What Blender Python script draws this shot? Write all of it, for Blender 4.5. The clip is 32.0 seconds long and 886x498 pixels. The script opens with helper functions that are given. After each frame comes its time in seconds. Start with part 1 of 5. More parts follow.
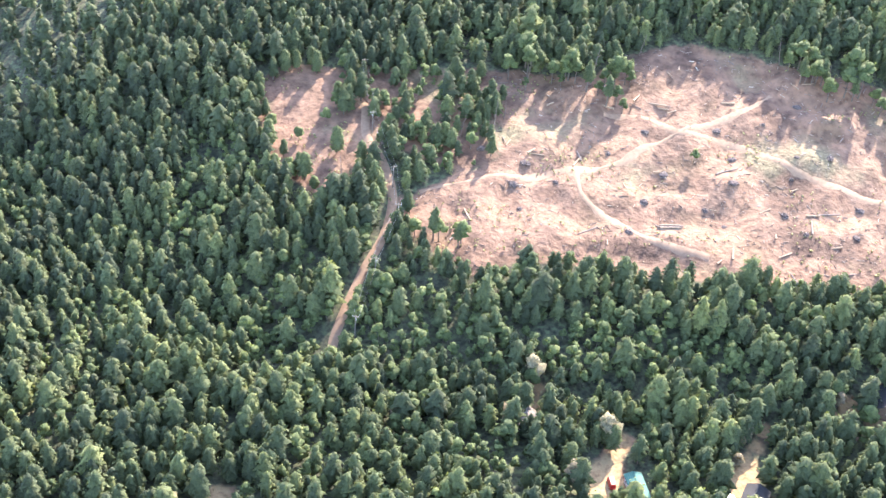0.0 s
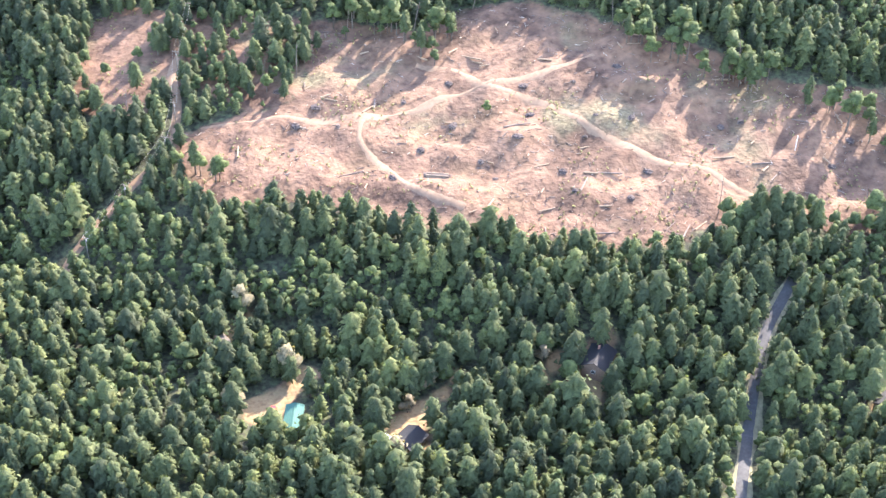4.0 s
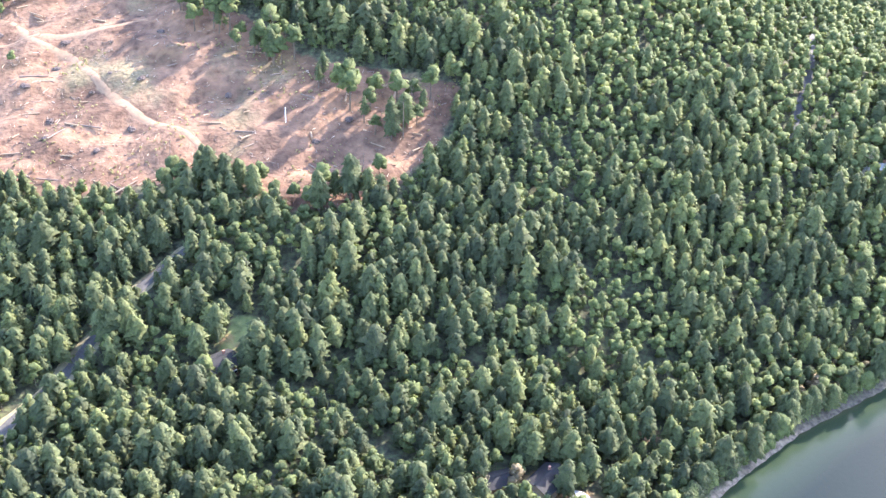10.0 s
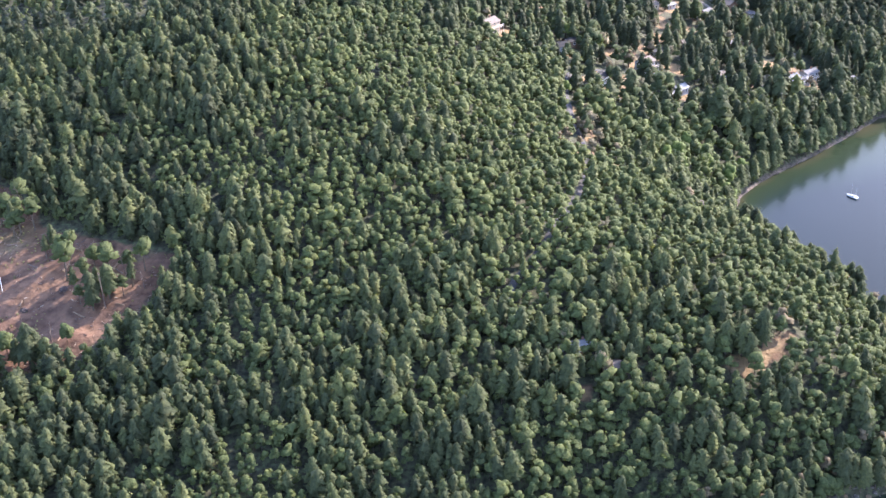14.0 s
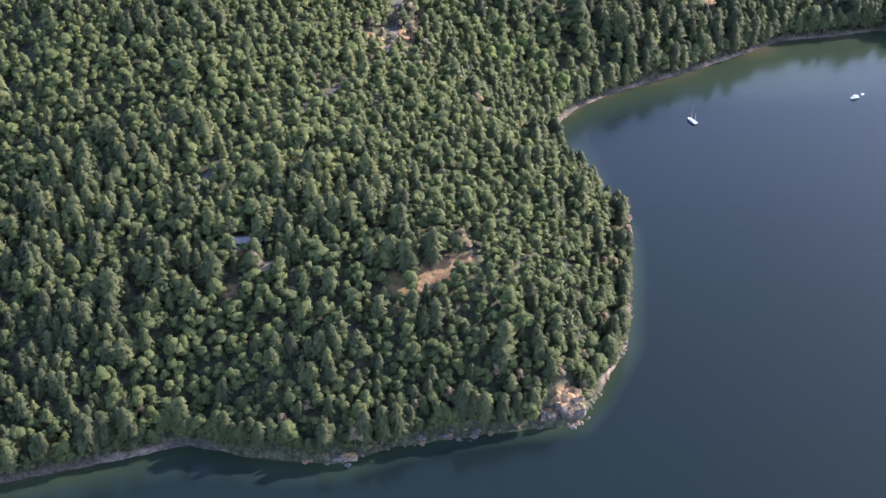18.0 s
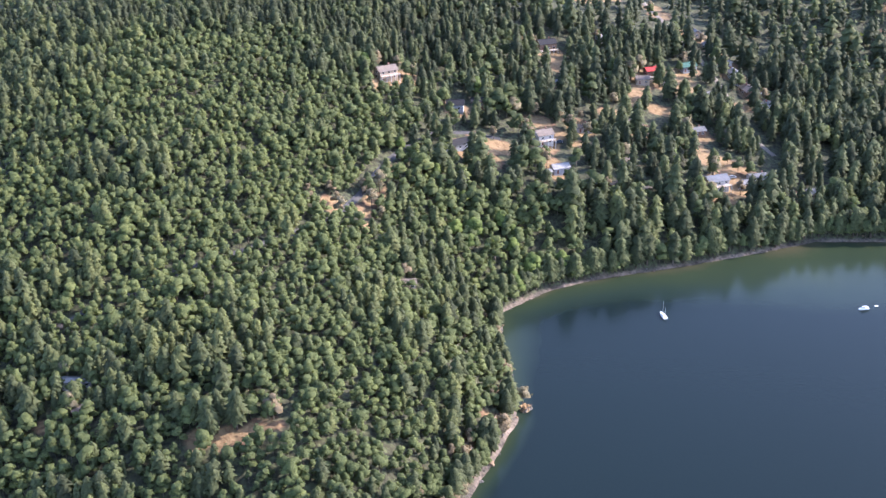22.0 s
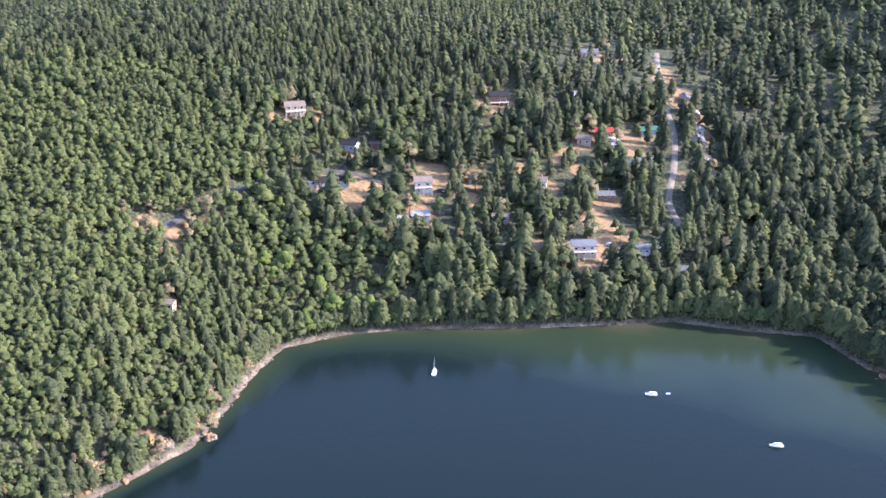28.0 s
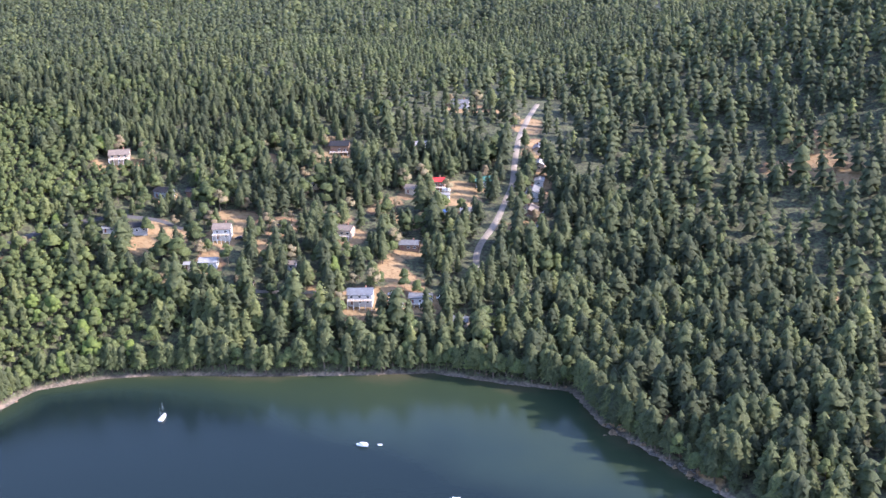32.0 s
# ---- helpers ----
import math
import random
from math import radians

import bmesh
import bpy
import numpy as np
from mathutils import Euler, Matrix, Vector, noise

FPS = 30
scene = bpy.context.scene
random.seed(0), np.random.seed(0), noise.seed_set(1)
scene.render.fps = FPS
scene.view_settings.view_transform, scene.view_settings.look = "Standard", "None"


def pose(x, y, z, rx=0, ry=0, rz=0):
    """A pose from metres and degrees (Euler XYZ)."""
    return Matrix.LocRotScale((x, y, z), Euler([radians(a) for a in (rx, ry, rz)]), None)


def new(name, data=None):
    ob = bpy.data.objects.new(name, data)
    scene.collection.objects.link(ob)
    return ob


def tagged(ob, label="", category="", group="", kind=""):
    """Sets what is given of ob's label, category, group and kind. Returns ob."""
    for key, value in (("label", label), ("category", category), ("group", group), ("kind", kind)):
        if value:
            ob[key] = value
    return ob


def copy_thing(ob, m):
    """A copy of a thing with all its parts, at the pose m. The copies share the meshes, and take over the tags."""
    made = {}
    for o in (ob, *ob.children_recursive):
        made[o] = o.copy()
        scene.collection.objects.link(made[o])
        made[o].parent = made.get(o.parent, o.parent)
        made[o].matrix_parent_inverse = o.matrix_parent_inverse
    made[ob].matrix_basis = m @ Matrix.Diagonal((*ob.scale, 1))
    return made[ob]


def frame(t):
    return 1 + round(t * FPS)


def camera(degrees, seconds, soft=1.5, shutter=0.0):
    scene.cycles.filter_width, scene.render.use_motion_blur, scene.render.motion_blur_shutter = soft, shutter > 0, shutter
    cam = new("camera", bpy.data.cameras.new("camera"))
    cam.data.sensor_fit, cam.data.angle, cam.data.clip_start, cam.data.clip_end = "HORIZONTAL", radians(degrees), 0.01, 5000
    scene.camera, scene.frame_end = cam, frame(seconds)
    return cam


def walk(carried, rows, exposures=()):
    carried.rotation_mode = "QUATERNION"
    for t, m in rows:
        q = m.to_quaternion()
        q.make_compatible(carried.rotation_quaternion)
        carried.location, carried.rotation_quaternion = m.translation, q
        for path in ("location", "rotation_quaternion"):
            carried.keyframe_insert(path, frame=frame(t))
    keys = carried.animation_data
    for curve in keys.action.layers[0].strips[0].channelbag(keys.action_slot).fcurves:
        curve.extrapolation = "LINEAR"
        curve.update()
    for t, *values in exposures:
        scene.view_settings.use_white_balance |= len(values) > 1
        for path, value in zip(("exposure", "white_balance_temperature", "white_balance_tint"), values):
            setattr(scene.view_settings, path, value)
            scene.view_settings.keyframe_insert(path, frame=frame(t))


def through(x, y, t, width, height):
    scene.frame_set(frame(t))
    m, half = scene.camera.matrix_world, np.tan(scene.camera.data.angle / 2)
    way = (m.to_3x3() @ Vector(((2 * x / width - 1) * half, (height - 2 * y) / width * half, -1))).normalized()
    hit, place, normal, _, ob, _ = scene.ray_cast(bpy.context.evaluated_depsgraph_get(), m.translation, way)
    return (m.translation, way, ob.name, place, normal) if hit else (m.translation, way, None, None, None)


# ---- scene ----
cam = camera(38.988, 32.0)
PATH = (
    (0.0, -0.00, 0.00, 271.45, 53.487, -4.309, -35.832),
    (0.5, 14.64, -12.04, 272.16, 50.728, -3.179, -32.827),
    (1.0, 29.57, -23.86, 271.77, 51.321, -0.644, -29.989),
    (1.5, 44.77, -35.45, 270.51, 52.408, -0.471, -27.977),
    (2.0, 60.23, -46.81, 268.58, 52.886, -0.669, -25.787),
    (2.5, 75.93, -57.93, 266.17, 53.716, -1.733, -24.178),
    (4.5, 141.00, -99.73, 254.52, 53.784, -0.659, -27.394),
    (5.0, 157.78, -109.46, 251.64, 54.397, 1.027, -28.354),
    (5.5, 174.75, -118.87, 248.93, 55.414, 0.478, -28.304),
    (6.0, 191.90, -127.96, 246.44, 56.283, -0.492, -28.413),
    (6.5, 209.23, -136.71, 244.20, 56.593, -1.297, -27.958),
    (7.0, 226.73, -145.10, 242.25, 55.475, -2.612, -24.171),
    (7.5, 244.38, -153.13, 240.58, 54.188, -2.450, -21.627),
    (8.0, 262.20, -160.79, 239.22, 53.181, -2.897, -20.157),
    (8.5, 280.16, -168.05, 238.16, 53.084, -3.115, -19.275),
    (9.0, 298.26, -174.91, 237.38, 54.023, -1.940, -19.922),
    (9.5, 316.50, -181.35, 236.88, 55.149, -2.043, -18.887),
    (10.0, 334.86, -187.38, 236.64, 56.096, -2.019, -16.374),
    (10.5, 353.35, -192.96, 236.63, 57.725, -1.828, -14.562),
    (11.0, 371.95, -198.10, 236.82, 58.818, -1.467, -12.786),
    (11.5, 390.66, -202.79, 237.18, 59.239, 1.261, -16.150),
    (12.0, 409.46, -207.02, 237.68, 60.824, 0.052, -17.418),
    (12.5, 428.36, -210.77, 238.30, 61.435, 0.260, -14.984),
    (13.0, 447.34, -214.05, 239.00, 62.467, 0.859, -12.808),
    (13.5, 466.39, -216.85, 239.74, 63.904, 1.029, -11.502),
    (15.5, 543.10, -223.13, 242.59, 59.446, -0.210, -3.274),
    (16.0, 562.36, -223.46, 243.14, 58.877, -1.664, -2.784),
    (16.5, 581.62, -223.30, 243.58, 59.356, -1.540, -3.823),
    (17.0, 600.88, -222.63, 243.89, 59.510, -2.172, -3.802),
    (17.5, 620.13, -221.47, 244.06, 59.183, -2.299, -2.822),
    (18.0, 639.34, -219.81, 244.09, 57.484, -1.404, -0.355),
    (18.5, 658.52, -217.66, 243.96, 57.455, -0.462, 1.667),
    (19.0, 677.63, -215.03, 243.66, 57.139, -0.825, 4.868),
    (19.5, 696.68, -211.91, 243.21, 58.191, -0.150, 6.600),
    (20.0, 715.65, -208.32, 242.60, 59.128, 0.176, 8.387),
    (20.5, 734.53, -204.26, 241.84, 59.839, 0.800, 10.320),
    (21.0, 753.29, -199.73, 240.93, 62.132, 0.443, 12.355),
    (21.5, 771.94, -194.74, 239.90, 64.724, 0.349, 13.730),
    (22.0, 790.45, -189.31, 238.75, 65.282, 0.294, 15.242),
    (22.5, 808.81, -183.44, 237.50, 65.055, 0.287, 16.792),
    (23.0, 827.02, -177.14, 236.17, 65.355, 0.465, 17.814),
    (23.5, 845.06, -170.41, 234.77, 65.984, 0.703, 18.486),
    (24.0, 862.91, -163.28, 233.33, 66.370, -0.190, 19.737),
    (24.5, 880.58, -155.74, 231.86, 66.534, -0.347, 21.367),
    (25.0, 898.04, -147.80, 230.39, 66.925, -1.439, 23.380),
    (25.5, 915.29, -139.49, 228.92, 66.668, -0.690, 25.000),
    (27.5, 982.10, -102.57, 223.40, 66.904, -0.446, 31.420),
    (28.0, 998.23, -92.47, 222.13, 68.614, 0.695, 32.852),
    (28.5, 1014.13, -82.04, 220.89, 70.493, -0.047, 34.375),
    (29.0, 1029.81, -71.27, 219.67, 71.389, 0.224, 34.975),
    (29.5, 1045.26, -60.19, 218.45, 71.405, 0.242, 35.911),
    (30.0, 1060.49, -48.79, 217.17, 71.792, 0.178, 36.616),
    (30.5, 1075.52, -37.06, 215.81, 71.602, 1.046, 36.894),
    (31.0, 1090.36, -25.03, 214.29, 71.312, 0.736, 37.555),
    (31.5, 1105.02, -12.67, 212.55, 72.119, 0.132, 38.472),
    (32.0, 1119.52, -0.00, 210.49, 71.580, 1.996, 38.545),
)
# stops, kelvin and tint of the clip's own camera
EXPOSURES = [(0.0, 3.75, 6250, 18), (2.0, 3.88, 6250, 18), (3.0, 3.65, 6250, 18), (5.0, 3.62, 6200, 18), (7.0, 3.62, 6200, 17), (8.0, 4.05, 6250, 16), (9.0, 4.10, 6200, 18), (10.0, 3.75, 6150, 20), (11.0, 3.70, 6150, 21),
             (12.0, 3.03, 6100, 23), (13.0, 2.75, 6050, 25), (16.0, 2.82, 6000, 28), (19.0, 2.18, 6000, 29), (22.0, 2.50, 5900, 27), (32.0, 2.55, 5800, 28)]
walk(cam, [(r[0], pose(*r[1:])) for r in PATH], EXPOSURES)

# ---- light ----
SUN_TURN, SUN_HEIGHT = 31.0, 31.0   # degrees from +x towards +y, and above the horizon
world = bpy.data.worlds.new("sky")
scene.world = world
world.use_nodes = True
sky = world.node_tree.nodes.new("ShaderNodeTexSky")
sky.sky_type, sky.sun_disc = "NISHITA", False
sky.sun_elevation, sky.sun_rotation = radians(SUN_HEIGHT), radians(90 - SUN_TURN)
back = world.node_tree.nodes["Background"]
back.inputs["Strength"].default_value = 0.15
world.node_tree.links.new(sky.outputs["Color"], back.inputs["Color"])
sun = new("sun", bpy.data.lights.new("sun", "SUN"))
sun.data.energy, sun.data.angle, sun.data.color = 2.7, radians(0.6), (1.0, 0.91, 0.76)
sun_way = Vector((math.cos(radians(SUN_HEIGHT)) * math.cos(radians(SUN_TURN)), math.cos(radians(SUN_HEIGHT)) * math.sin(radians(SUN_TURN)), math.sin(radians(SUN_HEIGHT))))
sun.matrix_world = Matrix.Translation((500, 300, 900)) @ sun_way.to_track_quat("Z", "Y").to_matrix().to_4x4()


# ---- materials ----
def material(name, rough=0.8, metal=0.0):
    m = bpy.data.materials.new(name)
    m.use_nodes = True
    bsdf = m.node_tree.nodes["Principled BSDF"]
    bsdf.inputs["Roughness"].default_value, bsdf.inputs["Metallic"].default_value = rough, metal
    bsdf.inputs["Specular IOR Level"].default_value = 0.3
    return m, m.node_tree, bsdf


def node(tree, kind, **values):
    n = tree.nodes.new(kind)
    for key, value in values.items():
        n.inputs[key.replace("_", " ")].default_value = value
    return n


def ramp(tree, source, *stops):
    r = tree.nodes.new("ShaderNodeValToRGB")
    while len(r.color_ramp.elements) < len(stops):
        r.color_ramp.elements.new(0.5)
    for e, (at, colour) in zip(r.color_ramp.elements, stops):
        e.position, e.color = at, (*colour, 1)
    tree.links.new(source, r.inputs["Fac"])
    return r.outputs["Color"]


def mixed(tree, factor, a, b, blend="MIX"):
    n = tree.nodes.new("ShaderNodeMix")
    n.data_type, n.blend_type = "RGBA", blend
    for socket, value in ((n.inputs["Factor"], factor), (n.inputs["A"], a), (n.inputs["B"], b)):
        if isinstance(value, (int, float)):
            socket.default_value = value
        elif isinstance(value, tuple):
            socket.default_value = (*value, 1)
        else:
            tree.links.new(value, socket)
    return n.outputs["Result"]


def noise_at(tree, scale, detail=3.0, kind="Object"):
    coords = tree.nodes.new("ShaderNodeTexCoord")
    n = node(tree, "ShaderNodeTexNoise", Scale=scale, Detail=detail)
    tree.links.new(coords.outputs[kind], n.inputs["Vector"])
    return n.outputs["Fac"]


def bump(tree, bsdf, height, strength, distance):
    b = node(tree, "ShaderNodeBump", Strength=strength, Distance=distance)
    tree.links.new(height, b.inputs["Height"])
    tree.links.new(b.outputs["Normal"], bsdf.inputs["Normal"])


def plain(name, colour, rough=0.7, metal=0.0, grain=2.0, spread=0.25):
    """A painted or raw surface with fine grain and broad stains."""
    m, tree, bsdf = material(name, rough, metal)
    low = tuple(c * (1 - spread) for c in colour)
    high = tuple(min(1, c * (1 + spread)) for c in colour)
    fine = ramp(tree, noise_at(tree, grain, 4), (0.3, low), (0.7, high))
    broad = ramp(tree, noise_at(tree, grain * 0.13, 2), (0.35, (0.8, 0.8, 0.8)), (0.65, (1, 1, 1)))
    tree.links.new(mixed(tree, 1.0, fine, broad, "MULTIPLY"), bsdf.inputs["Base Color"])
    bump(tree, bsdf, noise_at(tree, grain * 3, 3), 0.25, 0.05)
    return m


def foliage(name, dark, mid, light, through=0.25):
    """Leaves: every tree has its own tint, every spray its own shade."""
    m, tree, bsdf = material(name, 0.75)
    bsdf.inputs["Specular IOR Level"].default_value = 0.15
    tint = tree.nodes.new("ShaderNodeAttribute")
    tint.attribute_name = "tint"
    geo = tree.nodes.new("ShaderNodeNewGeometry")
    base = ramp(tree, tint.outputs["Fac"], (0.0, dark), (0.5, mid), (1.0, light))
    leaf = ramp(tree, geo.outputs["Random Per Island"], (0.0, (0.91, 0.91, 0.91)), (1.0, (1.08, 1.07, 1.04)))
    clump = ramp(tree, noise_at(tree, 1.5, 5), (0.32, (0.70, 0.75, 0.78)), (0.5, (1.0, 1.0, 1.0)), (0.70, (1.28, 1.25, 1.12)))
    colour = mixed(tree, 1.0, mixed(tree, 1.0, base, leaf, "MULTIPLY"), clump, "MULTIPLY")
    tree.links.new(colour, bsdf.inputs["Base Color"])
    bump(tree, bsdf, noise_at(tree, 1.7, 5), 0.9, 0.5)
    glow = tree.nodes.new("ShaderNodeBsdfTranslucent")
    tree.links.new(mixed(tree, 1.0, colour, (1.1, 1.15, 0.65), "MULTIPLY"), glow.inputs["Color"])
    mix = tree.nodes.new("ShaderNodeMixShader")
    mix.inputs[0].default_value = through
    out = tree.nodes["Material Output"]
    tree.links.new(bsdf.outputs[0], mix.inputs[1])
    tree.links.new(glow.outputs[0], mix.inputs[2])
    tree.links.new(mix.outputs[0], out.inputs["Surface"])
    return m


FIR = foliage("fir_needles", (0.043, 0.053, 0.029), (0.076, 0.091, 0.042), (0.117, 0.130, 0.051), 0.36)
LEAF = foliage("broad_leaves", (0.062, 0.079, 0.034), (0.087, 0.108, 0.042), (0.119, 0.140, 0.050), 0.4)
LIME = foliage("alder_leaves", (0.082, 0.112, 0.030), (0.105, 0.138, 0.034), (0.128, 0.162, 0.038), 0.3)
RUSSET = foliage("dry_leaves", (0.10, 0.065, 0.045), (0.15, 0.105, 0.065), (0.17, 0.15, 0.09), 0.3)
BARK = plain("bark", (0.11, 0.085, 0.065), 0.9, grain=3)


def ground_material():
    m, tree, bsdf = material("ground", 0.95)
    def edge(name, low, high, ragged):
        """A mask from a distance kept on the sheet, its edge frayed by noise."""
        a = tree.nodes.new("ShaderNodeAttribute")
        a.attribute_name = name
        fray = node(tree, "ShaderNodeMath")
        fray.operation = "MULTIPLY_ADD"
        tree.links.new(noise_at(tree, 0.35, 4), fray.inputs[0])
        fray.inputs[1].default_value = ragged
        tree.links.new(a.outputs["Fac"], fray.inputs[2])
        span = tree.nodes.new("ShaderNodeMapRange")
        span.inputs["From Min"].default_value, span.inputs["From Max"].default_value = low + ragged / 2, high + ragged / 2
        tree.links.new(fray.outputs[0], span.inputs["Value"])
        return span.outputs["Result"]

    bare, beach = edge("open", -0.8, 0.8, 3.0), edge("shore", 2.0, 0.8, 3.5)
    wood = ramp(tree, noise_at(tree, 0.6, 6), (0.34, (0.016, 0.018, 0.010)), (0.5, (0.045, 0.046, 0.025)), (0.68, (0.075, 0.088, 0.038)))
    soil = ramp(tree, noise_at(tree, 0.35, 6), (0.3, (0.070, 0.039, 0.024)), (0.42, (0.116, 0.067, 0.042)), (0.56, (0.148, 0.087, 0.055)), (0.8, (0.184, 0.112, 0.071)))
    patch = ramp(tree, noise_at(tree, 0.05, 4), (0.34, (0.46, 0.42, 0.40)), (0.46, (0.92, 0.90, 0.88)), (0.54, (1.05, 1, 0.95)), (0.66, (0.68, 0.68, 0.60)))
    soil = mixed(tree, 1.0, soil, patch, "MULTIPLY")
    scrape = ramp(tree, noise_at(tree, 0.12, 6), (0.38, (0.72, 0.70, 0.69)), (0.50, (1, 1, 1)), (0.64, (1.18, 1.15, 1.1)))
    soil = mixed(tree, 1.0, soil, scrape, "MULTIPLY")
    weeds = ramp(tree, noise_at(tree, 0.033, 6), (0.58, (0, 0, 0)), (0.70, (0.8, 0.8, 0.8)))
    soil = mixed(tree, weeds, soil, ramp(tree, noise_at(tree, 0.9, 4), (0.35, (0.07, 0.058, 0.028)), (0.65, (0.16, 0.13, 0.07))))
    stone = ramp(tree, noise_at(tree, 0.8, 5), (0.3, (0.06, 0.05, 0.042)), (0.7, (0.20, 0.17, 0.14)))
    stone = mixed(tree, 1.0, stone, ramp(tree, noise_at(tree, 0.06, 3), (0.4, (0.45, 0.45, 0.42)), (0.6, (1.15, 1.05, 0.95))), "MULTIPLY")
    grass = ramp(tree, noise_at(tree, 0.5, 5), (0.3, (0.115, 0.072, 0.034)), (0.52, (0.215, 0.142, 0.070)), (0.68, (0.17, 0.122, 0.06)), (0.8, (0.13, 0.115, 0.05)))
    soil = mixed(tree, edge("yard", -0.5, 1.0, 2.0), soil, grass)
    soil = mixed(tree, edge("lawn", -0.5, 1.0, 2.0), soil, ramp(tree, noise_at(tree, 0.4, 5), (0.3, (0.08, 0.10, 0.035)), (0.7, (0.15, 0.165, 0.06))))
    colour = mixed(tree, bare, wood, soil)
    colour = mixed(tree, beach, colour, stone)
    tree.links.new(colour, bsdf.inputs["Base Color"])
    bump(tree, bsdf, noise_at(tree, 0.45, 6), 0.8, 0.8)
    return m


GROUND = ground_material()
ASPHALT = plain("asphalt", (0.065, 0.063, 0.062), 0.9, grain=1.2, spread=0.2)
DIRT = plain("dirt_track", (0.195, 0.122, 0.074), 0.95, grain=0.7, spread=0.18)
GRAVEL = plain("gravel_drive", (0.18, 0.153, 0.122), 0.95, grain=0.8, spread=0.2)
VERGE = plain("dry_verge", (0.19, 0.165, 0.095), 0.95, grain=0.7, spread=0.3)


def water_material():
    m, tree, bsdf = material("sea_water", 0.16)
    depth = tree.nodes.new("ShaderNodeAttribute")
    depth.attribute_name = "depth"
    wob = node(tree, "ShaderNodeMath")
    wob.operation = "ADD"
    soft = node(tree, "ShaderNodeMath")
    soft.operation = "MULTIPLY"
    soft.inputs[1].default_value = 0.25
    tree.links.new(noise_at(tree, 0.03, 4), soft.inputs[0])
    tree.links.new(depth.outputs["Fac"], wob.inputs[0])
    tree.links.new(soft.outputs[0], wob.inputs[1])
    colour = ramp(tree, wob.outputs[0], (0.10, (0.046, 0.044, 0.025)), (0.17, (0.020, 0.030, 0.016)), (0.36, (0.012, 0.021, 0.016)), (0.6, (0.005, 0.010, 0.010)))
    tree.links.new(colour, bsdf.inputs["Base Color"])
    bsdf.inputs["IOR"].default_value = 1.33
    bsdf.inputs["Specular IOR Level"].default_value = 0.12
    bump(tree, bsdf, noise_at(tree, 0.7, 5), 0.12, 0.25)
    return m


WATER = water_material()


# ---- plan of the land ----
SHORE = [(-900, -640), (-200, -340), (150, -165), (330, -72), (400, -28), (455, 5), (490, 24), (515, 36), (540, 44), (558, 50), (573, 56), (596, 50),
         (616, 49), (622, 51), (632, 56), (668, 64), (687, 67), (694, 79), (707, 107), (712, 140), (716, 178), (708, 204), (699, 228), (692, 256),
         (708, 282), (728, 299), (762, 321), (790, 341), (817, 362), (848, 370), (873, 379), (898, 361), (923, 352), (957, 340), (1012, 312),
         (1065, 265), (1200, 165), (1700, -70), (2600, -330)]


def shore_distance(x, y):
    """Metres from the waterline: above 0 on land, below 0 on the water."""
    x, y = np.asarray(x, float), np.asarray(y, float)
    best = np.full(x.shape, 1e9)
    side = np.zeros(x.shape)
    for (ax, ay), (bx, by) in zip(SHORE[:-1], SHORE[1:]):
        ex, ey = bx - ax, by - ay
        u = np.clip(((x - ax) * ex + (y - ay) * ey) / (ex * ex + ey * ey), 0, 1)
        dx, dy = x - ax - u * ex, y - ay - u * ey
        d = np.hypot(dx, dy)
        cross = ex * (y - ay) - ey * (x - ax)
        nearer = d < best - 1e-6
        best = np.where(nearer, d, best)
        side = np.where(nearer, cross, side)
    # along a bend the segment end decides by the crossing count instead
    inside = np.zeros(x.shape, bool)
    ring = SHORE + [(2600, 9000), (-900, 9000)]
    for (ax, ay), (bx, by) in zip(ring, ring[1:] + ring[:1]):
        if ay == by:
            continue
        hit = ((ay > y) != (by > y)) & (x < (bx - ax) * (y - ay) / (by - ay) + ax)
        inside ^= hit
    return np.where(inside, best, -best)


# hill heights on a coarse lattice, 120 m apart, columns from west to east
HILLS = [[-87, -70, -61, -67, -73, -62, -39, -12, 15], [-86, -65, -27, -17, -16, -15, -6, 3, 13], [-72, -56, 4, 36, 52, 35, 25, 18, 11], [-46, 5, 33, 31, 55, 62, 49, 31, 11], [-48, 17, 24, 82, 85, 79, 60, 37, 16], [-22, 16, 60, 88, 86, 83, 58, 41, 29], [42, 47, 23, 27, 41, 66, 45, 48, 55], [62, 42, 44, 39, 16, 34, 48, 71, 90], [71, 49, 37, 20, -4, 9, 60, 98, 128], [80, 51, 20, -10, -25, -3, 55, 113, 166]]


def spline_weights(u, n):
    w = np.abs(np.clip(u, 0, n - 1)[..., None] - np.arange(n))
    b = np.where(w < 1, 2 / 3 - w * w + w ** 3 / 2, np.where(w < 2, (2 - w) ** 3 / 6, 0))
    return b / b.sum(-1, keepdims=True)


def land_height(x, y, d=None):
    x, y = np.asarray(x, float), np.asarray(y, float)
    d = shore_distance(x, y) if d is None else d
    hill = np.einsum("...i,...j,ij->...", spline_weights((x + 60) / 120, 10), spline_weights((y + 60) / 120, 9), np.array(HILLS, float))
    hill = np.maximum(hill, 9.0)
    rough = 0.5 * np.sin(x / 7.3 + 1.7 * np.sin(y / 11.0)) * np.sin(y / 8.1 + 1.3 * np.sin(x / 13.0))
    land = 1.2 * np.tanh(np.maximum(d, 0) / 2.5) + (hill + rough) * (1 - np.exp(-np.maximum(d - 1.5, 0) / 35))
    return np.where(d > 0, land, np.maximum(d * 0.16, -14))

